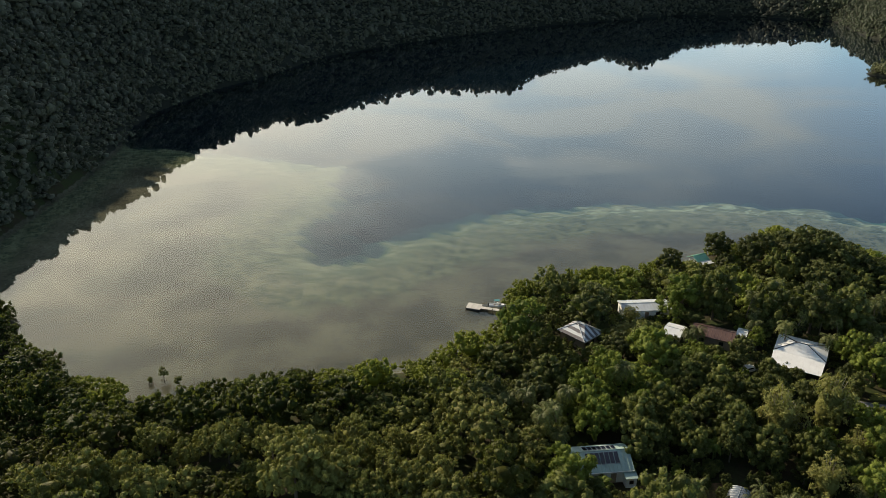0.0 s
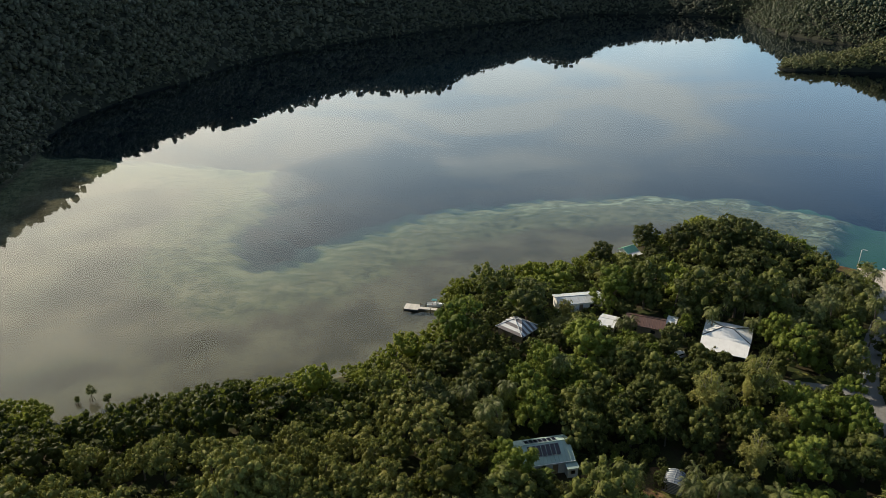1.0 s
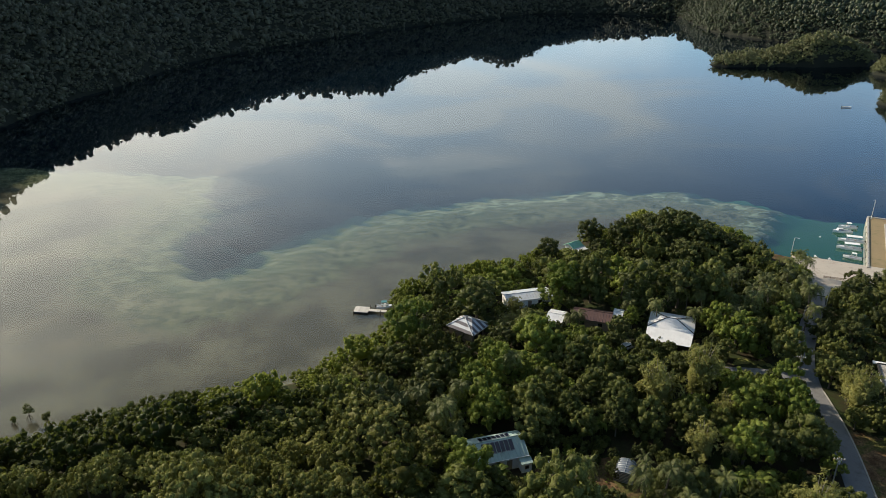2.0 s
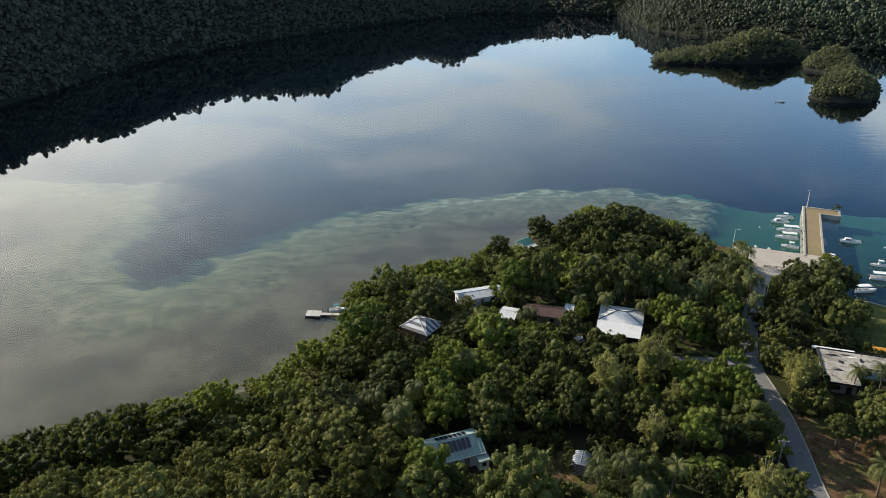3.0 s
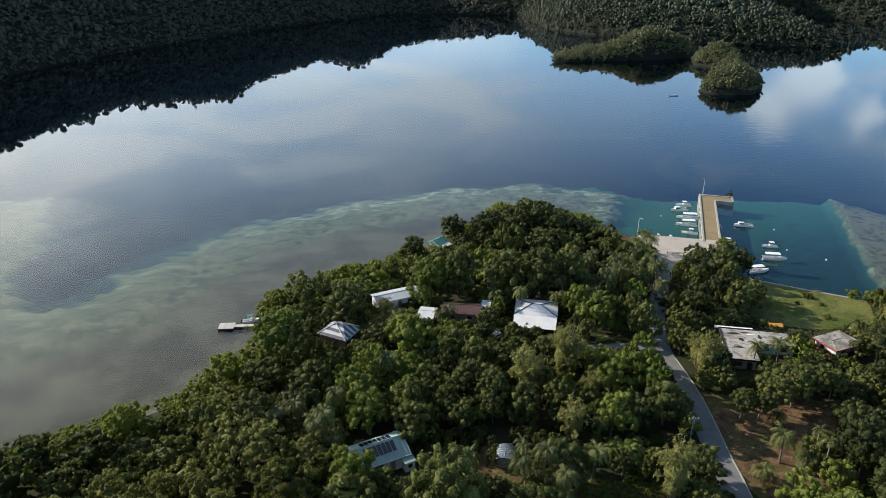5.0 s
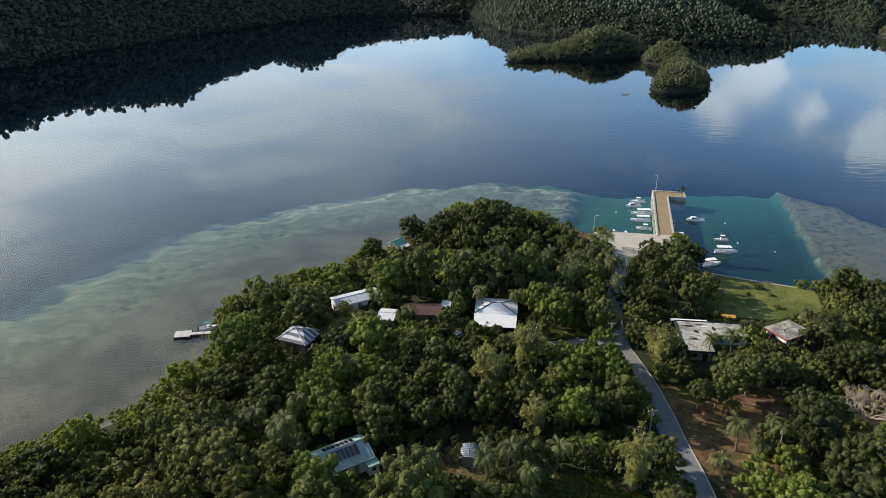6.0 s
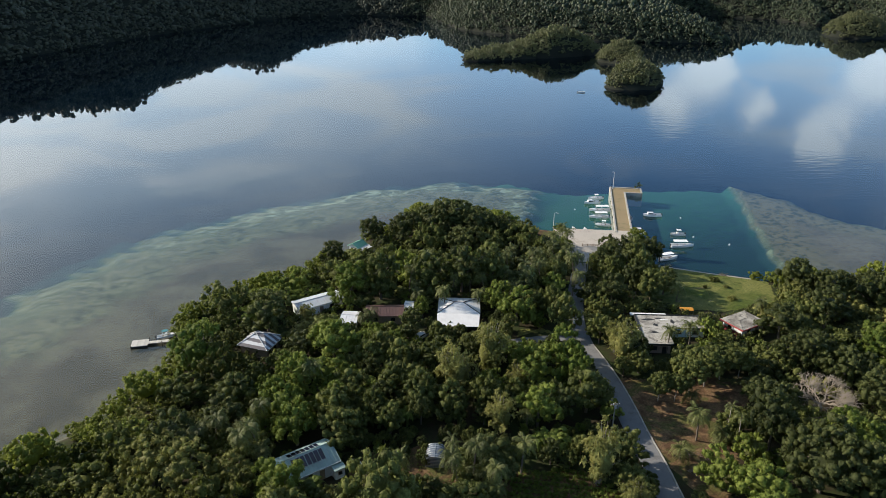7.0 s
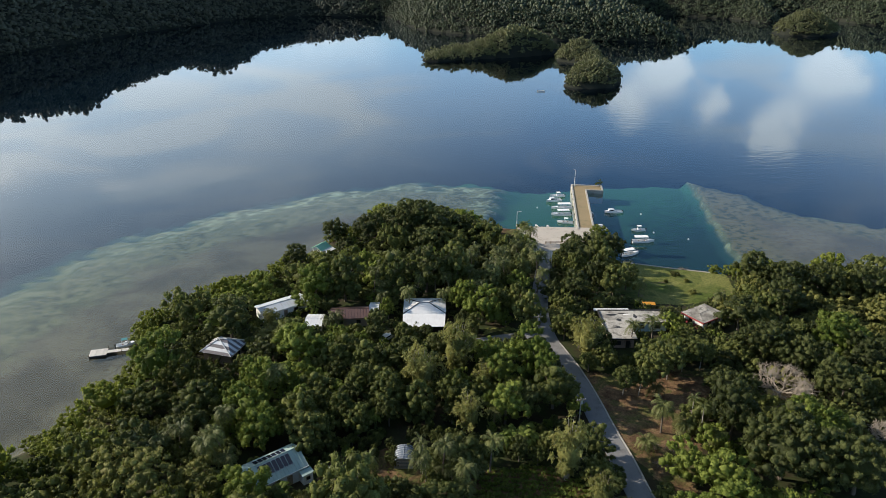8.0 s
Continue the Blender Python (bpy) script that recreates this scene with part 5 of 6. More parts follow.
# ---- harbour: apron, sea wall, pier ----
def flat_slab(name, poly, top, deep, mat, label, category):
    s = Shape().slab([(x, y, top) for x, y in poly], deep)
    return tagged(new(name, s.mesh(name, mat)), label, category, kind="structure")


APRON_Z = 1.35
flat_slab("apron", QUAY, APRON_Z, 4.5, QUAY_TOP, "worn pale concrete landing apron at the harbour", "quay")
ribbon([(163.6, 150.5), (160.8, 148.5), (166.8, 140.6), (174, 132), (181, 124.4)], 0.35, 0.25, 2.6, CONCRETE, "sea_wall", "low pale concrete sea wall edging the lawn", "wall")

PIER_A = Vector((169.6, 172.7, 0))
PIER_TURN = math.degrees(math.atan2(213.0 - 172.7, 202.4 - 169.6))


def build_pier():
    ob = thing("pier", pose(PIER_A.x, PIER_A.y, 0, 0, 0, PIER_TURN), "L-shaped concrete pier filled with yellow-brown earth", "pier")
    L = 52.0
    part("fill", Shape().box(0.3, L - 0.7, -2.4, 2.4, -5, 1.25).box(L - 6.2, L - 0.7, -9.2, -2.4, -5, 1.24), PIER_TOP, ob, "yellow-brown earth and grass fill")
    rim = (("kerb_wall", 0, L, 2.4, 3.1), ("kerb_wall", 0, L - 6.9, -3.1, -2.4), ("kerb_wall", L - 6.9, L - 6.2, -9.9, -2.4), ("kerb_wall", L - 0.7, L, -9.9, 2.4), ("kerb_wall", L - 6.2, L - 0.7, -9.9, -9.2))
    for name, x0, x1, y0, y1 in rim:
        part(name, Shape().box(x0, x1, y0, y1, -5, 1.55, 0.06), CONCRETE, ob)
    for k in range(9):
        part("bollard", Shape().tube([(3 + k * 5, 2.75, 1.5), (3 + k * 5, 2.75, 1.95)], [0.14, 0.17], 8), STEEL, ob)
    for k in range(7):
        part("tyre_fender", Shape().tube([(6 + k * 6, 3.1, 0.4), (6 + k * 6, 3.28, 0.4)], [0.38, 0.34], 10), RUBBER, ob, "black tyre fender")
    return ob


build_pier()


def barrier(x, y, turn):
    ob = thing("barrier", pose(x, y, APRON_Z, 0, 0, turn), "weathered timber rail barrier on the concrete apron", "barrier")
    for u in (-2.6, -0.9, 0.9, 2.6):
        part("post", Shape().box(u - 0.08, u + 0.08, -0.08, 0.08, -0.1, 0.95, 0.02), TIMBER, ob)
    for z in (0.45, 0.8):
        part("rail", Shape().box(-2.9, 2.9, -0.14, -0.085, z - 0.08, z + 0.08, 0.015), TIMBER, ob)
    return ob


barrier(150.9, 168.8, -32)
barrier(156.5, 165.6, -32)


def street_lamp(x, y, z, tall, turn, name="street_lamp"):
    ob = thing(name, pose(x, y, z, 0, 0, turn), "tall white steel lamp post with a curved arm", "street lamp")
    part("base", Shape().box(-0.25, 0.25, -0.25, 0.25, -0.2, 0.25, 0.05), CONCRETE, ob)
    part("pole", Shape().tube([(0, 0, 0), (0, 0, tall * 0.5), (0, 0, tall), (0.3, 0, tall + 0.35), (1.0, 0, tall + 0.5)], [0.11, 0.09, 0.07, 0.06, 0.05], 8), GEL, ob)
    part("lamp_head", Shape().box(0.95, 1.6, -0.14, 0.14, tall + 0.4, tall + 0.54, 0.04), STEEL, ob)
    return ob


street_lamp(199.8, 212.6, 1.2, 7.2, 200)
street_lamp(150.8, 189.0, 1.2, 5.4, -60)
street_lamp(136.1, 152.6, ground_at(136, 152.6), 6.0, 140)


def utility_pole(x, y, tall, turn):
    ob = thing("utility_pole", pose(x, y, ground_at(x, y), 0, 0, turn), "pale utility pole with a crossarm beside the road", "pole")
    part("pole", Shape().tube([(0, 0, -0.5), (0, 0, tall)], [0.15, 0.10], 8), BARK_PALE, ob)
    part("crossarm", Shape().box(-1.05, 1.05, -0.16, -0.06, tall - 0.45, tall - 0.3, 0.02), TIMBER, ob)
    for u in (-0.9, -0.35, 0.35, 0.9):
        part("insulator", Shape().tube([(u, -0.11, tall - 0.3), (u, -0.11, tall - 0.12), (u, -0.11, tall - 0.08)], [0.06, 0.075, 0.03], 8), GEL, ob)
    for sx in (-1, 1):
        part("brace", Shape().tube([(0, -0.11, tall - 0.95), (sx * 0.55, -0.11, tall - 0.45)], [0.03, 0.03], 5), STEEL, ob)
    part("transformer", Shape().tube([(0.24, 0, tall - 1.5), (0.24, 0, tall - 0.8)], [0.16, 0.16], 10), STEEL, ob)
    return ob


utility_pole(105.0, 121.3, 6.6, -28)
utility_pole(89.7, 88.8, 6.6, -20)


# ---- buildings ----
def ribbed(corners, along, thick=0.07, gap=0.76, rib=0.05):
    """A roofing sheet through four corners (eave a, eave b, top b, top a) with raised seams running up the slope."""
    a, b, c, d = [Vector(p) for p in corners]
    n = max(2, int((b - a).length / gap))
    nor = (b - a).cross(d - a).normalized()
    us = []
    for k in range(n + 1):
        w = 0.035 / (b - a).length
        us += [(max(0.0, k / n - w), 0.0), (min(1.0, max(0.0, k / n - w * 0.5) + 1e-4), rib), (min(1.0, k / n + w * 0.5) - 5e-5, rib), (min(1.0, k / n + w), 0.0)]
    rings = []
    for lo, hi in ((a, b), (d, c)):
        top = [lo.lerp(hi, u) + nor * h for u, h in us]
        rings.append(top + [lo.lerp(hi, 1.0) - nor * thick, lo.lerp(hi, 0.0) - nor * thick])
    return Shape().loft(rings)


def opening(parent, name, x, y, z, w, h, facing, mat=None):
    """A framed window or a door set in a wall; facing: 's', 'n', 'e' or 'w' in the house's own axes."""
    turn = {"s": 0, "e": 90, "n": 180, "w": 270}[facing]
    m = pose(x, y, z, 0, 0, turn)
    f = Shape()
    t = 0.07
    f.box(-w / 2 - t, w / 2 + t, -0.09, 0.02, h, h + t, m=m).box(-w / 2 - t, w / 2 + t, -0.09, 0.02, -t, 0, m=m)
    f.box(-w / 2 - t, -w / 2, -0.09, 0.02, 0, h, m=m).box(w / 2, w / 2 + t, -0.09, 0.02, 0, h, m=m)
    ob = part(name, f, TIMBER, parent)
    part("pane" if name == "window" else "leaf", Shape().box(-w / 2, w / 2, -0.05, 0.0, 0, h, m=m), mat or GLASS, ob)
    return ob


def wall_ring(parent, x0, x1, y0, y1, z0, z1, mat, t=0.18):
    part("wall", Shape().box(x0, x1, y0, y0 + t, z0, z1), mat, parent)
    part("wall", Shape().box(x0, x1, y1 - t, y1, z0, z1), mat, parent)
    part("wall", Shape().box(x0, x0 + t, y0 + t, y1 - t, z0, z1), mat, parent)
    part("wall", Shape().box(x1 - t, x1, y0 + t, y1 - t, z0, z1), mat, parent)


def solar_house():
    x, y = 29.1, 107.0
    g0 = ground_at(x, y)
    ob = thing("solar_house", pose(x, y, g0, 0, 0, 6.3), "white house with a pale-green metal roof and solar panels", "house")
    R, N, F = 7.0 - g0, 5.0 - g0, 6.1 - g0
    wall_ring(ob, -5.5, 5.4, -3.35, 2.2, -0.5, N + 0.05, PLASTER)
    part("wall", Shape().add([(-5.5, -3.35, N), (-5.5, 2.2, N), (-5.5, 2.2, F - 0.1), (-5.5, 0, R - 0.15), (-5.3, -3.35, N), (-5.3, 2.2, N), (-5.3, 2.2, F - 0.1), (-5.3, 0, R - 0.15)], [(0, 1, 2, 3), (7, 6, 5, 4), (0, 4, 5, 1), (1, 5, 6, 2), (2, 6, 7, 3), (3, 7, 4, 0)]), PLASTER, ob)
    part("wall", Shape().add([(5.2, -3.35, N), (5.2, 2.2, N), (5.2, 2.2, F - 0.1), (5.2, 0, R - 0.15), (5.4, -3.35, N), (5.4, 2.2, N), (5.4, 2.2, F - 0.1), (5.4, 0, R - 0.15)], [(0, 1, 2, 3), (7, 6, 5, 4), (0, 4, 5, 1), (1, 5, 6, 2), (2, 6, 7, 3), (3, 7, 4, 0)]), PLASTER, ob)
    near = part("roof", ribbed([(-6.1, -3.7, N), (6.2, -3.7, N), (6.2, 0, R), (-6.1, 0, R)], 0), GREEN_ROOF, ob)
    far = part("roof", ribbed([(6.2, 2.7, F), (-6.1, 2.7, F), (-6.1, 0, R), (6.2, 0, R)], 0), GREEN_ROOF, ob)
    part("ridge_cap", Shape().tube([(-6.15, 0, R + 0.02), (6.25, 0, R + 0.02)], [0.10, 0.10], 6), GREEN_ROOF, ob, "pale-green ridge cap")
    part("gutter", Shape().box(-6.1, 6.2, -3.82, -3.70, N - 0.16, N - 0.02), PLASTER, ob)
    for side, run, drop, v0, v1, count, wide in ((-1, 3.7, R - N, 0.40, 2.45, 7, 0.74), (1, 2.7, R - F, 0.35, 1.85, 7, 0.74)):
        for k in range(count):
            u0 = -2.5 + k * 0.92
            c = [(u, side * v, R - drop * v / run + 0.16) for u, v in ((u0, v1), (u0 + wide, v1), (u0 + wide, v0), (u0, v0))]
            p = part("solar_panel", Shape().slab(c if side < 0 else c[::-1], 0.05), SOLAR, ob, "dark blue solar panel")
            for va in (v0, v1 - 0.05):
                rim = [(u, side * v, R - drop * v / run + 0.165) for u, v in ((u0, va + 0.05), (u0 + wide, va + 0.05), (u0 + wide, va), (u0, va))]
                part("frame_bar", Shape().slab(rim if side < 0 else rim[::-1], 0.01), STEEL, p)
    opening(ob, "window", -2.8, -3.35, 1.0, 1.0, 1.1, "s")
    opening(ob, "door", 2.4, -3.35, 0.1, 0.9, 2.0, "s", TIMBER)
    opening(ob, "window", 5.4, 0.3, 1.0, 1.0, 1.1, "e")
    part("annex", Shape().box(4.3, 6.3, -5.0, -3.37, -0.5, 2.2), PLASTER, ob, "low white annex")
    part("annex_roof", Shape().slab([(4.1, -5.25, 2.25), (6.5, -5.25, 2.25), (6.5, -3.38, 2.5), (4.1, -3.38, 2.5)], 0.07), GREEN_ROOF, ob)
    opening(ob, "window", 5.3, -5.0, 0.9, 0.7, 0.7, "s")


def barrel_shed():
    x, y = 52.9, 98.2
    ob = thing("barrel_shed", pose(x, y, ground_at(x, y), 0, 0, -33), "small shed with an arched dark metal roof on pale hoops", "shed")
    W, H, L, rise = 1.75, 1.5, 2.1, 1.0
    for k in range(10):
        a0, a1 = math.pi * k / 10, math.pi * (k + 1) / 10
        pts = [((W + o) * math.cos(a), H + (rise + o) * math.sin(a)) for a, o in ((a0, 0.0), (a1, 0.0), (a1, 0.05), (a0, 0.05))]
        part("roof_sheet", Shape().loft([[(u, -L, z) for u, z in pts], [(u, L, z) for u, z in pts]]), SHED_ROOF, ob)
    for k in range(7):
        v = -L + 0.08 + k * (2 * L - 0.16) / 6
        arc = [((W + 0.09) * math.cos(math.pi * j / 14), v, H + (rise + 0.09) * math.sin(math.pi * j / 14)) for j in range(15)]
        part("hoop", Shape().tube(arc, [0.055] * 15, 5), STEEL, ob, "pale metal hoop")
    part("ridge_bar", Shape().tube([(0, -L, H + rise + 0.1), (0, L, H + rise + 0.1)], [0.05, 0.05], 5), STEEL, ob)
    arch = [(W * 0.98 * math.cos(math.pi * k / 12), H + (rise - 0.03) * math.sin(math.pi * k / 12)) for k in range(13)]
    for yy in (-L + 0.05, L - 0.1):
        ring = [(-W, -0.3)] + [(W, -0.3)] + arch
        part("end_wall", Shape().loft([[(u, yy, z) for u, z in ring], [(u, yy + 0.05, z) for u, z in ring]]), SHED_ROOF, ob)
    for k in range(8):
        part("batten", Shape().box(-W, W, -L - 0.02, -L + 0.045, 0.1 + 0.34 * k, 0.17 + 0.34 * k), STEEL, ob)
    for sx in (-1, 1):
        part("side_wall", Shape().box(sx * W - 0.04, sx * W + 0.04, -L, L, -0.3, H), SHED_ROOF, ob)


def hip_house(name, x, y, turn, hx, hy, eave, ridge, top, roof_mat, wall_mat, label, over=0.6, seams=0.76, windows=True, cap=None, cap_r=0.11):
    """top: the ridge's two ends in house axes."""
    ob = thing(name, pose(x, y, ground_at(x, y), 0, 0, turn), label, "house")
    wall_ring(ob, -hx + over, hx - over, -hy + over, hy - over, -0.5, eave, wall_mat)
    (ax, ay), (bx, by) = top
    sw, se, ne, nw = (-hx, -hy, eave), (hx, -hy, eave), (hx, hy, eave), (-hx, hy, eave)
    A, B = (ax, ay, ridge), (bx, by, ridge)
    for c in ((sw, se, B, A), (ne, nw, A, B), (se, ne, B, B), (nw, sw, A, A)):
        part("roof", ribbed(c, 0, gap=seams) if c[2] != c[3] and seams < 9 else Shape().slab(c[:3] if c[2] == c[3] else c, 0.07), roof_mat, ob)
    for p, q in ((sw, A), (nw, A), (se, B), (ne, B), (A, B)):
        part("hip_cap", Shape().tube([Vector(p) + Vector((0, 0, 0.04)), Vector(q) + Vector((0, 0, 0.04))], [cap_r, cap_r], 5), cap or GREY_ROOF, ob)
    part("fascia", Shape().box(-hx, hx, -hy - 0.03, -hy + 0.02, eave - 0.22, eave - 0.075), PLASTER, ob)
    if windows:
        for u in (-0.55, 0.05, 0.6):
            opening(ob, "window", hx * u, -hy + over, 1.0, 1.2, 1.1, "s")
        opening(ob, "door", hx * 0.33, -hy + over, 0.1, 0.9, 2.0, "s", TIMBER)
        opening(ob, "window", hx - over, 0, 1.0, 1.2, 1.1, "e")
    return ob


def gable_house(name, x, y, turn, length, width, eave, ridge, roof_mat, wall_mat, label, over=0.5, back=None):
    ob = thing(name, pose(x, y, ground_at(x, y), 0, 0, turn), label, "house")
    L, W = length / 2, width / 2
    e2 = eave if back is None else back
    wall_ring(ob, -L + over, L - over, -W + over, W - over, -0.5, min(eave, e2), wall_mat)
    for sx in (-1, 1):
        u = sx * (L - over) - 0.09
        pts = [(-W + over, min(eave, e2)), (W - over, min(eave, e2)), (0, ridge - 0.12)]
        part("gable", Shape().loft([[(u, p, q) for p, q in pts], [(u + 0.18, p, q) for p, q in pts]]), wall_mat, ob)
    part("roof", ribbed([(-L, -W, eave), (L, -W, eave), (L, 0, ridge), (-L, 0, ridge)], 0), roof_mat, ob)
    part("roof", ribbed([(L, W, e2), (-L, W, e2), (-L, 0, ridge), (L, 0, ridge)], 0), roof_mat, ob)
    part("ridge_cap", Shape().tube([(-L, 0, ridge + 0.03), (L, 0, ridge + 0.03)], [0.10, 0.10], 6), roof_mat, ob)
    opening(ob, "window", -L * 0.45, -W + over, 1.0, 1.1, 1.0, "s")
    opening(ob, "window", L * 0.45, -W + over, 1.0, 1.1, 1.0, "s")
    opening(ob, "door", 0, -W + over, 0.05, 0.9, 2.0, "s", TIMBER)
    return ob


def porch(parent, x0, x1, y0, y1, z):
    for u in np.linspace(x0, x1, 4):
        part("porch_post", Shape().box(u - 0.07, u + 0.07, y0 - 0.07, y0 + 0.07, -0.4, z), TIMBER, parent)


def flat_building():
    x, y = 124.9, 120.5
    g0 = ground_at(128, 113)
    T = 5.0 - g0
    ob = thing("flat_roofed_building", pose(x, y, g0, 0, 0, -32.4), "concrete building with a stained flat roof and light walls", "building")
    wall_ring(ob, 0.6, 16.9, -6.0, -0.6, -0.5, T - 0.2, PLASTER)
    wall_ring(ob, 0.6, 6.4, -14.4, -6.0, -0.5, T - 0.2, WARM_WALL)
    part("roof_slab", Shape().slab([(0, 0, T), (0, -15, T), (7, -15, T), (7, -6.6, T), (17.5, -6.6, T), (17.5, 0, T)], 0.22), ROOF_SLAB, ob, "stained concrete roof slab")
    for x0, x1, y0, y1 in ((0, 17.5, -0.25, 0.0), (0, 0.25, -15, -0.25), (17.25, 17.5, -6.6, -0.25)):
        part("parapet", Shape().box(x0, x1, y0, y1, T, T + 0.22, 0.03), RUBBER, ob, "dark tarred parapet")
    for px, py, rx, ry in ((3.2, -2.6, 1.7, 0.45), (9.2, -3.4, 0.5, 0.9), (6.0, -1.8, 1.2, 0.3), (3.4, -9.2, 1.0, 0.4), (12.5, -4.8, 0.9, 0.35), (4.6, -5.4, 0.6, 0.9)):
        ring = [(px + rx * math.cos(a) * (1 + 0.25 * math.sin(3 * a + px)), py + ry * math.sin(a) * (1 + 0.3 * math.cos(2 * a + py)), T + 0.03) for a in np.linspace(0, 2 * math.pi, 14)[:-1]]
        part("tar_patch", Shape().slab(ring, 0.025), RUBBER, ob, "dark worn tar patch")
    # black strips stand for the shadow band below the slab's edge
    for x0, x1, y0, y1 in ((-0.03, 7.03, -15.06, -15.003), (7.03, 17.53, -6.66, -6.603), (-0.06, -0.003, -15.0, 0.0)):
        part("fascia", Shape().box(x0, x1, y0, y1, T - 0.42, T + 0.04), RUBBER, ob, "dark roof edge with the eave shadow in its black")
    part("white_sheet", Shape().slab([(6.2, -2.4, T + 0.06), (6.4, -2.9, T + 0.06), (8.4, -2.5, T + 0.10), (8.2, -2.1, T + 0.06)], 0.03), PLASTER, ob, "loose white sheet")
    part("blue_wall", Shape().box(9.0, 12.8, -6.16, -6.003, -0.4, T - 0.25), BLUE_WALL, ob, "light-blue painted wall")
    part("corner_post", Shape().box(8.8, 9.0, -6.75, -6.55, -0.4, T - 0.24), PLASTER, ob)
    part("back_gutter", Shape().box(-0.8, 8.6, 0.35, 1.5, T - 0.45, T - 0.25, 0.03), PLASTER, ob, "white roof strip along the back")
    for u in (-0.6, 3.5, 8.3):
        part("gutter_post", Shape().box(u - 0.06, u + 0.06, 1.2, 1.32, -0.5, T - 0.45), TIMBER, ob)
    opening(ob, "window", 2.4, -14.4, 0.9, 1.4, 1.1, "s", DARK)
    opening(ob, "door", 4.9, -14.4, 0.0, 1.0, 2.0, "s", DARK)
    opening(ob, "window", 10.6, -6.165, 1.0, 0.9, 1.0, "s", DARK)
    opening(ob, "window", 14.6, -6.0, 0.9, 1.4, 1.1, "s", DARK)
    return ob


def red_house():
    g0 = ground_at(148.6, 105.3)
    ob = hip_house("red_house", 147.6, 104.1, 0, 4.6, 3.6, 2.7, 2.95, ((-1.6, 0.2), (1.6, 0.2)), ROOF_SLAB, PLASTER, "white house with red trim and a weathered grey roof", windows=False, seams=20, cap=ROOF_SLAB, cap_r=0.05)
    part("red_band", Shape().box(-4.63, 4.63, -3.70, -3.63, 2.35, 2.7), RED_TRIM, ob, "red painted fascia")
    part("red_band", Shape().box(-4.70, -4.63, -3.63, 3.6, 2.35, 2.7), RED_TRIM, ob, "red painted fascia")
    part("lower_wall", Shape().box(-4.04, -4.0, -3.0, 3.0, -0.4, 1.1), RED_TRIM, ob, "red painted lower wall")
    opening(ob, "window", -4.0, 0.8, 1.1, 1.0, 1.0, "w")
    opening(ob, "window", -1.4, -3.0, 1.0, 1.2, 1.0, "s")
    opening(ob, "door", 1.4, -3.0, 0.0, 0.9, 2.0, "s", TIMBER)


solar_house()
barrel_shed()
white = hip_house("white_house", 86.9, 147.2, -31.5, 5.7, 4.5, 2.9, 4.05, ((-1.2, -0.2), (1.1, -0.2)), WHITE_ROOF, PLASTER, "house under a large clean white metal hip roof with dark ridges", seams=20, cap=DARK, cap_r=0.11)
part("veranda_roof", Shape().slab([(-5.55, -10.4, 2.3), (5.3, -10.4, 2.3), (5.6, -4.5, 2.88), (-5.7, -4.5, 2.88)], 0.07), WHITE_ROOF, white)
porch(white, -5.2, 5.0, -10.2, -9.9, 2.3)
striped = hip_house("shore_house", 35.0, 156.2, 42, 4.0, 4.3, 3.0, 5.0, ((-0.2, 1.0), (0.2, -1.0)), STRIPE_ROOF, TIMBER, "shore house with a dark and pale striped metal hip roof", seams=0.55)
gable_house("long_house", 54.6, 169.6, 4, 13.5, 6.4, 2.8, 3.5, GREY_ROOF, PLASTER, "long low house with a pale metal roof among trees")
gable_house("small_house", 58.6, 155.8, -33, 4.6, 6.4, 2.7, 3.3, WHITE_ROOF, PLASTER, "small house with a white metal roof under trees")
gable_house("brown_house", 68.2, 154.6, -28, 10.2, 6.6, 2.7, 3.9, BROWN_ROOF, TIMBER, "house with a rust-brown corrugated metal roof")
gable_house("outbuilding", 75.2, 154.2, -32, 2.6, 4.8, 2.8, 3.2, WHITE_ROOF, PLASTER, "small outbuilding with a white roof and walls")
hut = gable_house("shore_hut", 80.6, 203.2, 25, 5.0, 4.6, 2.9, 4.1, GREEN_PAINT, PLASTER, "white shore hut with a bright green roof")
part("awning", Shape().slab([(-2.6, -4.2, 2.5), (2.6, -4.2, 2.5), (2.6, -2.2, 2.85), (-2.6, -2.2, 2.85)], 0.06), WHITE_ROOF, hut, "white sheet awning")
for u in (-2.4, 2.4):
    part("awning_post", Shape().box(u - 0.06, u + 0.06, -4.1, -3.98, -1.2, 2.48), TIMBER, hut)
flat_building()
red_house()


def tarp_shelter(x, y, turn):
    ob = thing("tarp_shelter", pose(x, y, ground_at(x, y), 0, 0, turn), "orange tarpaulin shelter on thin posts", "shelter")
    part("tarp", Shape().slab([(-1.7, -0.9, 1.9), (1.7, -0.9, 1.9), (1.7, 0, 2.25), (-1.7, 0, 2.25)], 0.03), ORANGE, ob)
    part("tarp", Shape().slab([(-1.7, 0, 2.25), (1.7, 0, 2.25), (1.7, 0.9, 1.95), (-1.7, 0.9, 1.95)], 0.03), ORANGE, ob)
    for u in (-1.6, 1.6):
        for v in (-0.8, 0.8):
            part("post", Shape().tube([(u, v, -0.2), (u, v, 1.9)], [0.04, 0.04], 6), TIMBER, ob)


tarp_shelter(141.0, 117.2, -32)


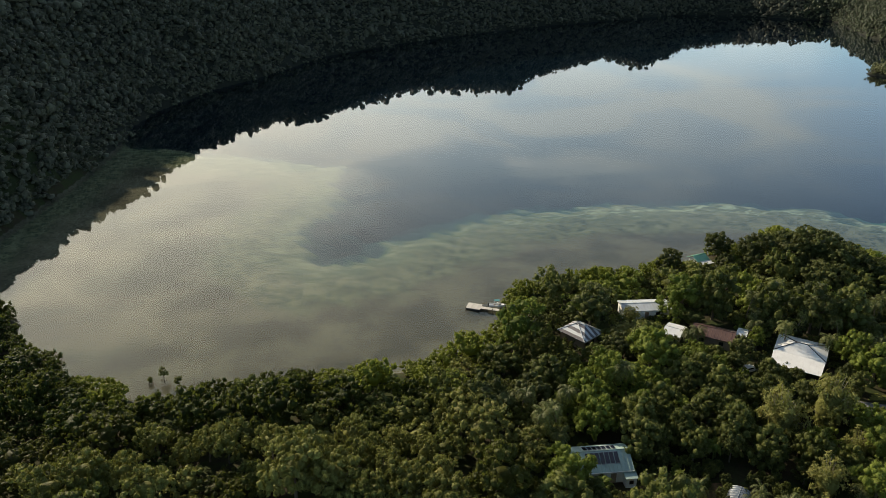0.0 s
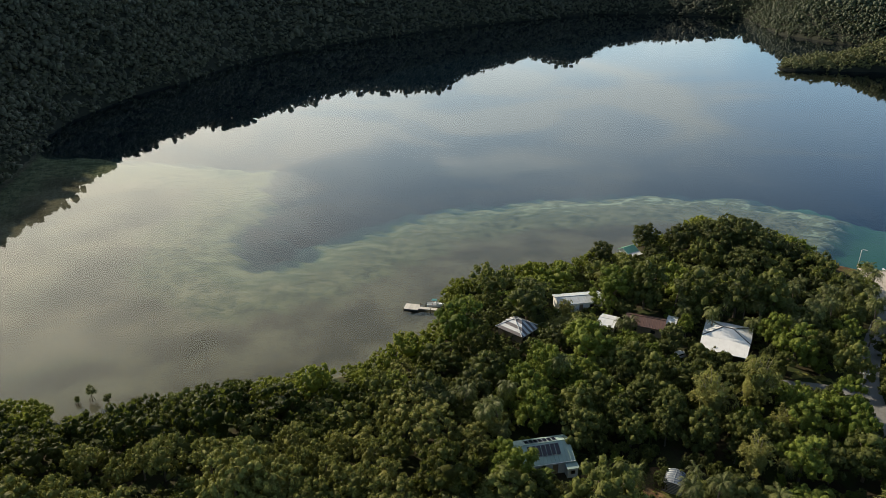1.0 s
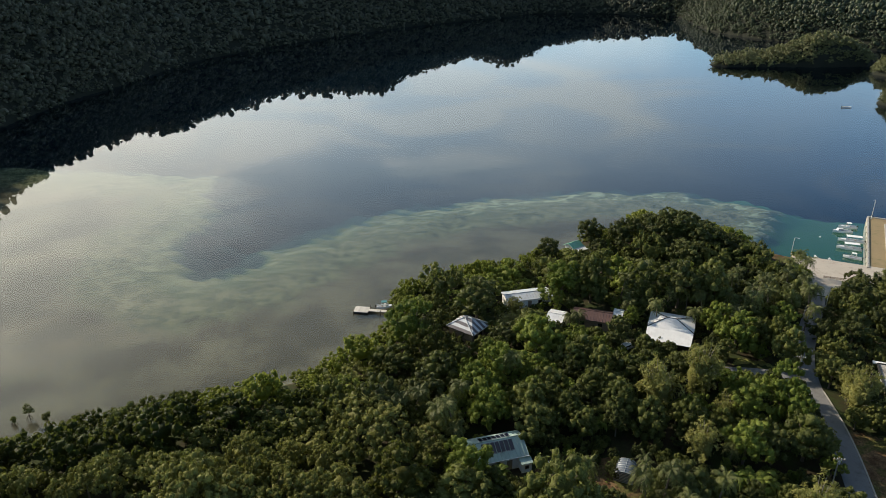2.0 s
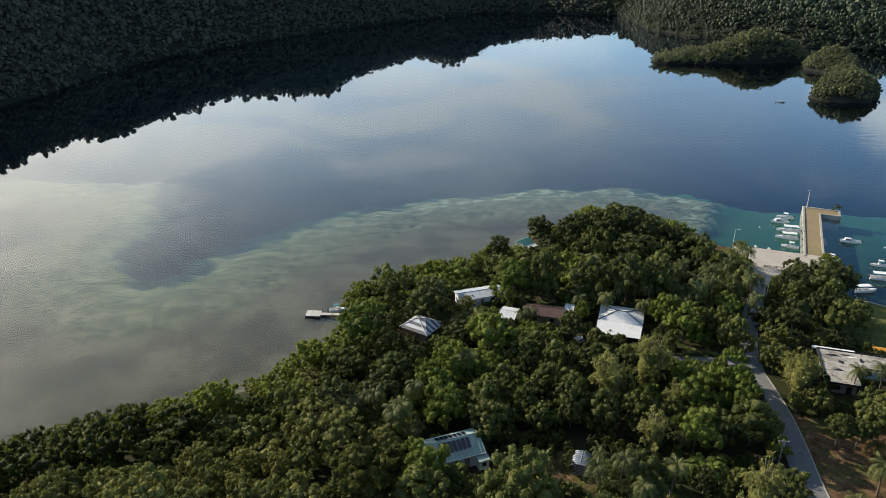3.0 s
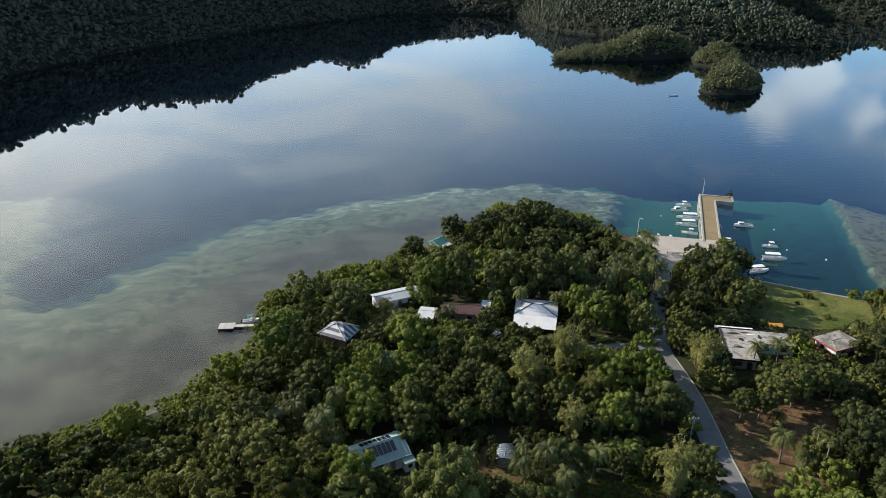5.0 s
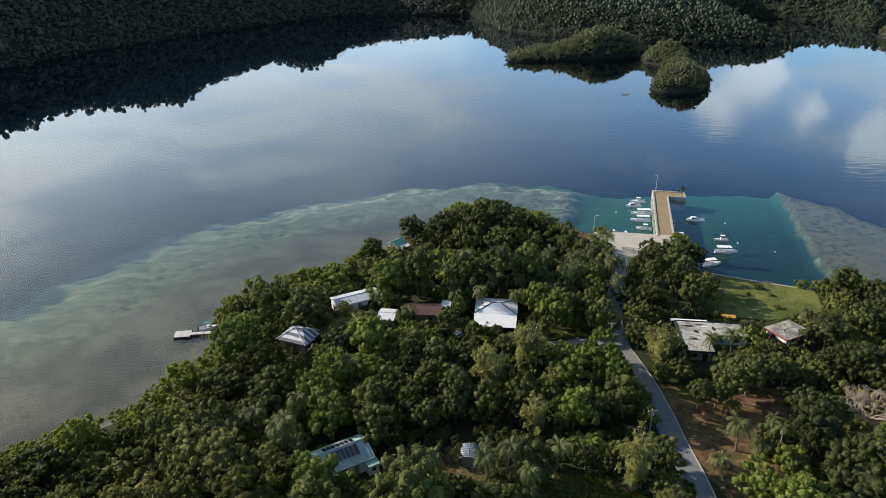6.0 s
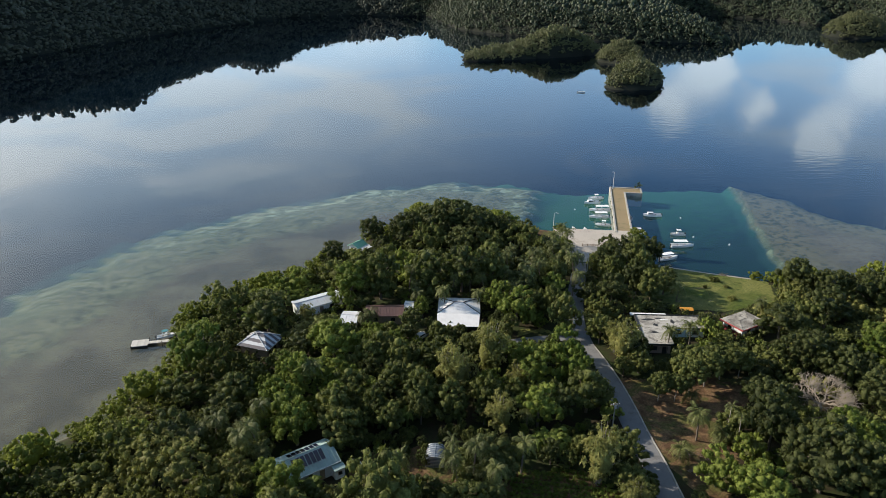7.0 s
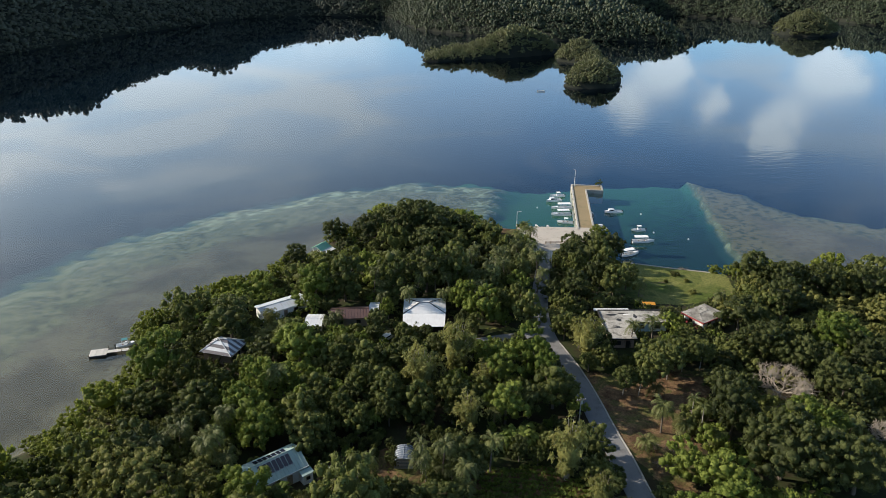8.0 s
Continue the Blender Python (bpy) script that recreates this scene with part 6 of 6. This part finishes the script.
def car(x, y, turn, body_mat, label):
    z = ground_at(x, y) + 0.06
    ob = thing("car", pose(x, y, z, 0, 0, turn), label, "car")
    lo = [(-2.1, 0.35), (2.1, 0.35), (2.15, 0.75), (1.2, 0.95), (-1.95, 0.98), (-2.15, 0.7)]
    hi = [(1.2, 0.94), (0.55, 1.45), (-1.2, 1.48), (-1.9, 0.96)]
    part("body", Shape().loft([[(a, v, b) for a, b in lo] for v in (-0.85, -0.8, 0.8, 0.85)]), body_mat, ob)
    part("cabin", Shape().loft([[(a * s, v, b) for a, b in hi] for v, s in ((-0.78, 1.0), (-0.62, 0.97), (0.62, 0.97), (0.78, 1.0))]), body_mat, ob)
    part("windscreen", Shape().slab([(1.19, -0.6, 0.98), (1.19, 0.6, 0.98), (0.60, 0.55, 1.43), (0.60, -0.55, 1.43)], 0.03), GLASS, ob)
    part("rear_window", Shape().slab([(-1.88, 0.6, 1.0), (-1.88, -0.6, 1.0), (-1.28, -0.55, 1.44), (-1.28, 0.55, 1.44)], 0.03), GLASS, ob)
    for sy in (-1, 1):
        part("side_window", Shape().box(-1.45, 0.6, sy * 0.79 - 0.012, sy * 0.79 + 0.012, 1.02, 1.36), GLASS, ob)
        for u in (-1.3, 1.3):
            w = part("wheel", Shape().tube([(u, sy * 0.68, 0.32), (u, sy * 0.88, 0.32)], [0.32, 0.32], 12), RUBBER, ob)
            part("rim", Shape().tube([(u, sy * 0.88, 0.32), (u, sy * 0.9, 0.32)], [0.19, 0.17], 10), STEEL, w)
        part("headlight", Shape().box(2.05, 2.17, sy * 0.62 - 0.16, sy * 0.62 + 0.16, 0.6, 0.74, 0.02), GEL, ob)
    return ob


car(72.2, 141.2, 20, GEL, "white car parked under trees near the white-roofed house")
car(38.6, 103.6, 95, GEL, "pale car parked in the yard beside the solar house")


# ---- dock and boats ----
def dock():
    ob = thing("dock", pose(8.9, 176.9, 0, 0, 0, -18), "pale wooden floating dock with a narrow gangway", "dock")
    for k in range(12):
        part("plank", Shape().box(-2.1 + 0.345 * k, -2.1 + 0.345 * k + 0.325, -1.6, 1.7, 0.45, 0.53, 0.01), DECK, ob)
    for k in range(26):
        part("gangway_plank", Shape().box(2.07 + 0.3 * k, 2.07 + 0.3 * k + 0.28, -0.75, 0.55, 0.47, 0.54, 0.01), DECK, ob)
    for v in (-1.4, 0.0, 1.4):
        part("float", Shape().box(-2.05, 2.0, v - 0.25, v + 0.25, -0.25, 0.45, 0.05), RUBBER, ob)
    for v in (-0.6, 0.4):
        part("beam", Shape().box(2.0, 9.9, v - 0.08, v + 0.08, 0.25, 0.47), TIMBER, ob)
    for u, v in ((-2.0, -1.75), (2.0, 1.85), (5.5, -0.9), (9.0, -0.9)):
        part("pile", Shape().tube([(u, v, -2.5), (u, v, 1.1)], [0.10, 0.09], 7), BARK, ob)


def hull(L, W, H, flare=0.9):
    rings = []
    for k in range(9):
        u = k / 8
        w = W / 2 * (1 - max(0, (u - 0.45) / 0.55) ** 2.2) * (0.94 + 0.06 * min(1, u * 4)) + 0.02
        keel = -0.25 + 0.35 * max(0, (u - 0.6) / 0.4) ** 2
        sheer = H + 0.25 * u * u
        x = -L / 2 + L * u
        rings.append([(x, -w, sheer), (x, -w * flare, keel + 0.28), (x, 0, keel), (x, w * flare, keel + 0.28), (x, w, sheer), (x, w * 0.86, sheer + 0.02), (x, w * 0.80, 0.18 + 0.12 * u), (x, 0, 0.16 + 0.12 * u), (x, -w * 0.80, 0.18 + 0.12 * u), (x, -w * 0.86, sheer + 0.02)])
    return Shape().loft(rings)


def boat(x, y, turn, L, kind, label, hull_mat=None, top_mat=None):
    ob = thing("boat", pose(x, y, 0.05, 0, 0, turn), label, "boat", "boats moored in the harbour")
    W = 0.30 * L if L < 7 else 0.27 * L
    H = 0.62 if L < 6 else 0.78
    part("hull", hull(L, W, H), hull_mat or GEL, ob)
    for u in (-0.22, 0.05):
        part("thwart", Shape().box(L * u, L * u + 0.35, -W * 0.4, W * 0.4, 0.36, 0.44, 0.02), TIMBER, ob)
    part("foredeck", Shape().slab([(L * 0.20, -W * 0.38, H + 0.10), (L * 0.20, W * 0.38, H + 0.10), (L * 0.34, W * 0.27, H + 0.17), (L * 0.45, 0.12, H + 0.22), (L * 0.45, -0.12, H + 0.22), (L * 0.34, -W * 0.27, H + 0.17)][::-1], 0.05), GEL, ob)
    m = part("outboard_motor", Shape().box(-L / 2 - 0.35, -L / 2 - 0.02, -0.17, 0.17, 0.35, 1.05, 0.06), RUBBER, ob, "black outboard motor")
    part("motor_leg", Shape().box(-L / 2 - 0.25, -L / 2 - 0.1, -0.06, 0.06, -0.5, 0.35), RUBBER, m)
    if kind == "canopy":
        top = H + 1.35
        part("canopy", Shape().box(-L * 0.40, L * 0.20, -W * 0.47, W * 0.47, top, top + 0.09, 0.04), top_mat or CANVAS, ob, "flat white canopy")
        for u in (-0.38, -0.1, 0.18):
            for v in (-0.43, 0.43):
                part("canopy_post", Shape().tube([(L * u, W * v, H), (L * u, W * v, top)], [0.03, 0.03], 6), STEEL, ob)
    elif kind == "console":
        part("console", Shape().box(-0.3, 0.35, -0.38, 0.38, 0.2, 1.2, 0.06), GEL, ob)
        part("windscreen", Shape().slab([(0.3, -0.36, 1.2), (0.3, 0.36, 1.2), (0.12, 0.33, 1.55), (0.12, -0.33, 1.55)], 0.02), GLASS, ob)
        part("sun_top", Shape().box(-1.1, 0.45, -W * 0.40, W * 0.40, 1.95, 2.02, 0.03), top_mat or CANVAS, ob)
        for u, v in ((-1.0, -0.36), (-1.0, 0.36), (0.35, -0.36), (0.35, 0.36)):
            part("top_post", Shape().tube([(u, W * v, H), (u, W * v, 1.95)], [0.025, 0.025], 6), STEEL, ob)
    elif kind == "cabin":
        part("cabin", Shape().box(-0.2, L * 0.27, -W * 0.33, W * 0.33, 0.3, 1.6, 0.15), GEL, ob)
        part("cabin_window", Shape().box(-0.1, L * 0.25, -W * 0.345, -W * 0.333, 1.0, 1.35), GLASS, ob)
        part("cabin_window", Shape().box(-0.1, L * 0.25, W * 0.333, W * 0.345, 1.0, 1.35), GLASS, ob)
    return ob


dock()
boat(15.6, 177.6, -8, 5.0, "console", "white motor boat with a teal sun top tied to the dock", top_mat=TEAL)
boat(187.1, 208.6, 158, 6.2, "console", "white open motor boat moored off the pier")
boat(182.3, 205.2, 165, 6.6, "cabin", "white cabin boat moored off the pier")
boat(179.2, 196.8, 150, 8.2, "canopy", "long white tour boat with a flat white canopy")
boat(174.1, 191.3, 150, 7.6, "canopy", "white tour boat with a flat canopy")
boat(169.8, 184.2, 140, 5.6, "console", "white skiff with a small sun top near the pier")
boat(157.6, 185.6, 70, 4.0, "open", "small white dinghy at the quay")
boat(160.6, 183.0, 60, 4.0, "open", "small grey-white dinghy drawn up beside the quay")
boat(193.0, 182.7, 150, 6.8, "cabin", "white cabin boat moored in the basin")
boat(183.6, 184.6, 52, 4.6, "open", "white skiff lying against the pier")
boat(186.9, 164.0, 152, 5.2, "console", "white motor boat moored in the turquoise basin")
boat(180.4, 155.6, -30, 7.8, "canopy", "long white tour boat with a wide flat canopy")
boat(168.4, 150.1, -12, 6.6, "canopy", "white boat with a sloping sun canopy near the lawn")
boat(329.5, 391.5, -20, 5.6, "open", "pale flat boat lying off the islet")
boat(176.2, 171.9, -32, 4.4, "console", "white boat at the foot of the pier")


def buoy(x, y, mat, label):
    ob = thing("buoy", pose(x, y, 0), label, "buoy", "mooring buoys")
    s = Shape()
    s.tube([(0, 0, -0.3), (0, 0, -0.12), (0, 0, 0.12), (0, 0, 0.3)], [0.12, 0.3, 0.3, 0.1], 10)
    part("float", s, mat, ob)
    part("ring", Shape().tube([(0, 0, 0.28), (0, 0, 0.42)], [0.05, 0.05], 6), STEEL, ob)


for bx, by in ((172, 203), (190.5, 160), (196, 149), (201, 176)):
    buoy(bx, by, GEL, "small white mooring buoy floating in the basin")


# ---- plants by hand ----
def bare_tree(x, y, spread):
    rng = np.random.default_rng(int(spread * 10))
    ob = thing("bare_tree", pose(x, y, ground_at(x, y)), "leafless grey-brown tree with a wide mass of twigs", "tree")
    trunk, twigs = Shape(), Shape()
    trunk.tube([(0, 0, -0.5), (0.2, 0, 1.5), (0.3, 0.2, 3.0)], [0.45, 0.34, 0.28], 8)

    def grow(p, d, length, r, level):
        q = p + d * length
        mid = p.lerp(q, 0.5) + Vector(rng.uniform(-0.08, 0.08, 3)) * length
        (trunk if level == 0 else twigs).tube([p, mid, q], [r, r * 0.8, r * 0.55], 5 if level < 2 else 4, False)
        if level >= 4:
            return
        for _ in range(4 if level else 5):
            e = (d + Vector(rng.normal(size=3)) * 0.5 + Vector((0.16, -0.10, 0.03))).normalized()
            grow(p.lerp(q, rng.uniform(0.6, 1.0)), e, length * rng.uniform(0.62, 0.85), r * 0.58, level + 1)

    for k in range(6):
        a = k * 1.05 + 0.3
        grow(Vector((0.3, 0.2, 2.6)), Vector((math.cos(a), math.sin(a), 0.55)).normalized(), spread * 0.42, 0.17, 0)
    part("trunk", trunk, TWIG, ob)
    part("twig_mass", twigs, TWIG, ob)


bare_tree(131.5, 71.0, 7.2)
bare_tree(135.6, 50.6, 3.6)


def water_mangrove(x, y, tall, seed):
    rng = np.random.default_rng(seed)
    ob = thing("young_mangrove", pose(x, y, 0), "young mangrove on stilt roots standing in shallow water", "mangrove")
    s = Shape()
    s.tube([(0, 0, -1.0), (0.1, 0, tall * 0.6)], [0.08, 0.05], 6)
    for k in range(7):
        a = k * 0.9
        s.tube([(0.8 * math.cos(a), 0.8 * math.sin(a), -1.0), (0.5 * math.cos(a), 0.5 * math.sin(a), 0.3), (0.02, 0, 0.9)], [0.03, 0.03, 0.03], 4, False)
    part("stilt_roots", s, BARK, ob)
    skin, tris, quads, lobes = crown(rng, tall * 0.36, tall * 0.65, tall * 0.4, 4, 20, 0.36, 2, 160, 0.30, rough=0.12)
    part("crown", faces_mesh("crown", skin, tris, quads, LEAF_BROAD), None, ob)


water_mangrove(-66.0, 140.8, 3.4, 1)
water_mangrove(-61.4, 137.9, 2.8, 2)
water_mangrove(-68.6, 139.4, 1.5, 3)
water_mangrove(208.6, 206.8, 4.2, 4)


def crop_rows():
    rng = np.random.default_rng(8)
    pts = []
    for r in np.arange(-30, 30, 1.35):
        for c in np.arange(-30, 30, 0.55):
            pts.append((67 + r * 0.62 + c * 0.78, 78 + r * 0.78 - c * 0.62))
    p = np.array(pts) + rng.uniform(-0.15, 0.15, (len(pts), 2))
    p = p[(shore(FIELD, p[:, 0], p[:, 1]) > 0.3) & (rng.random(len(p)) < 0.86)]
    c = np.column_stack([p, height(p[:, 0], p[:, 1]) + 0.25])
    q = sprays(rng, c, rng.uniform(0.4, 0.75, len(c)), 22, 0.5, 0.2, 0.8)
    me = faces_mesh("crop_rows", NO_SKIN, NO_TRIS, q, LEAF_BRIGHT)
    tagged(new("crop_rows", me), "rows of low leafy green crops in the field", "crops", kind="stuff")


crop_rows()


def brushwood(name, poly, count, size, mat, label, seed, tall=0.6):
    """Low shrubs and weeds over a stretch of ground."""
    rng = np.random.default_rng(seed)
    xs, ys = [p[0] for p in poly], [p[1] for p in poly]
    x, y = rng.uniform(min(xs), max(xs), count * 4), rng.uniform(min(ys), max(ys), count * 4)
    ok = inside(poly, x, y) & (wobble(x, y, 5, seed) > -0.1)
    x, y = x[ok][:count], y[ok][:count]
    c = np.column_stack([x, y, height(x, y) + 0.15])
    q = sprays(rng, c, rng.uniform(0.3, 1.0, len(c)) * size, 12, 0.26, 0.1, tall)
    tagged(new(name, faces_mesh(name, NO_SKIN, NO_TRIS, q, mat)), label, "undergrowth", kind="stuff")


brushwood("weeds", YARD, 70, 0.35, LEAF_BRIGHT, "weeds growing along the earth yard", 7)


def shrub(x, y, r, mat, seed):
    rng = np.random.default_rng(seed)
    ob = thing("shrub", pose(x, y, ground_at(x, y)), "low untidy shrub on the open lawn", "shrub", "shrubs on the lawn")
    skin, tris, quads, lobes = crown(rng, r, r * 0.9, 0.0, 5, 24, r * 0.24, 2, 260, 0.26, 0.4, rough=0.12)
    part("stem", Shape().tube([(0, 0, -0.3), (0, 0, r * 0.4)], [0.06, 0.04], 5), BARK, ob)
    part("foliage", faces_mesh("foliage", skin, tris, quads, mat), None, ob)


for k, (bx, by, br) in enumerate(((166.2, 129.3, 1.5), (165.5, 124.6, 0.9), (160, 127.4, 0.8), (160.3, 117.9, 1.5))):
    shrub(bx, by, br, LEAF_OLIVE if k % 2 else LEAF_UMBER, 60 + k)


def brush_heap(x, y, seed):
    rng = np.random.default_rng(seed)
    ob = thing("brush_heap", pose(x, y, ground_at(x, y)), "heap of dead brown branches on bare earth", "branches")
    s = Shape()
    for k in range(26):
        a = rng.uniform(0, 6.28)
        p = Vector((rng.uniform(-0.8, 0.8), rng.uniform(-0.8, 0.8), rng.uniform(0, 0.5)))
        d = Vector((math.cos(a), math.sin(a), rng.uniform(0.0, 0.45)))
        s.tube([p - d * 0.8, p, p + d * rng.uniform(0.6, 1.3)], [0.05, 0.045, 0.015], 4)
    part("branches", s, BARK, ob)


for k, (bx, by) in enumerate(((97.4, 75.6), (100.0, 73.2), (94.6, 71.2), (112.4, 80.2), (172.6, 131.6))):
    brush_heap(bx, by, 30 + k)
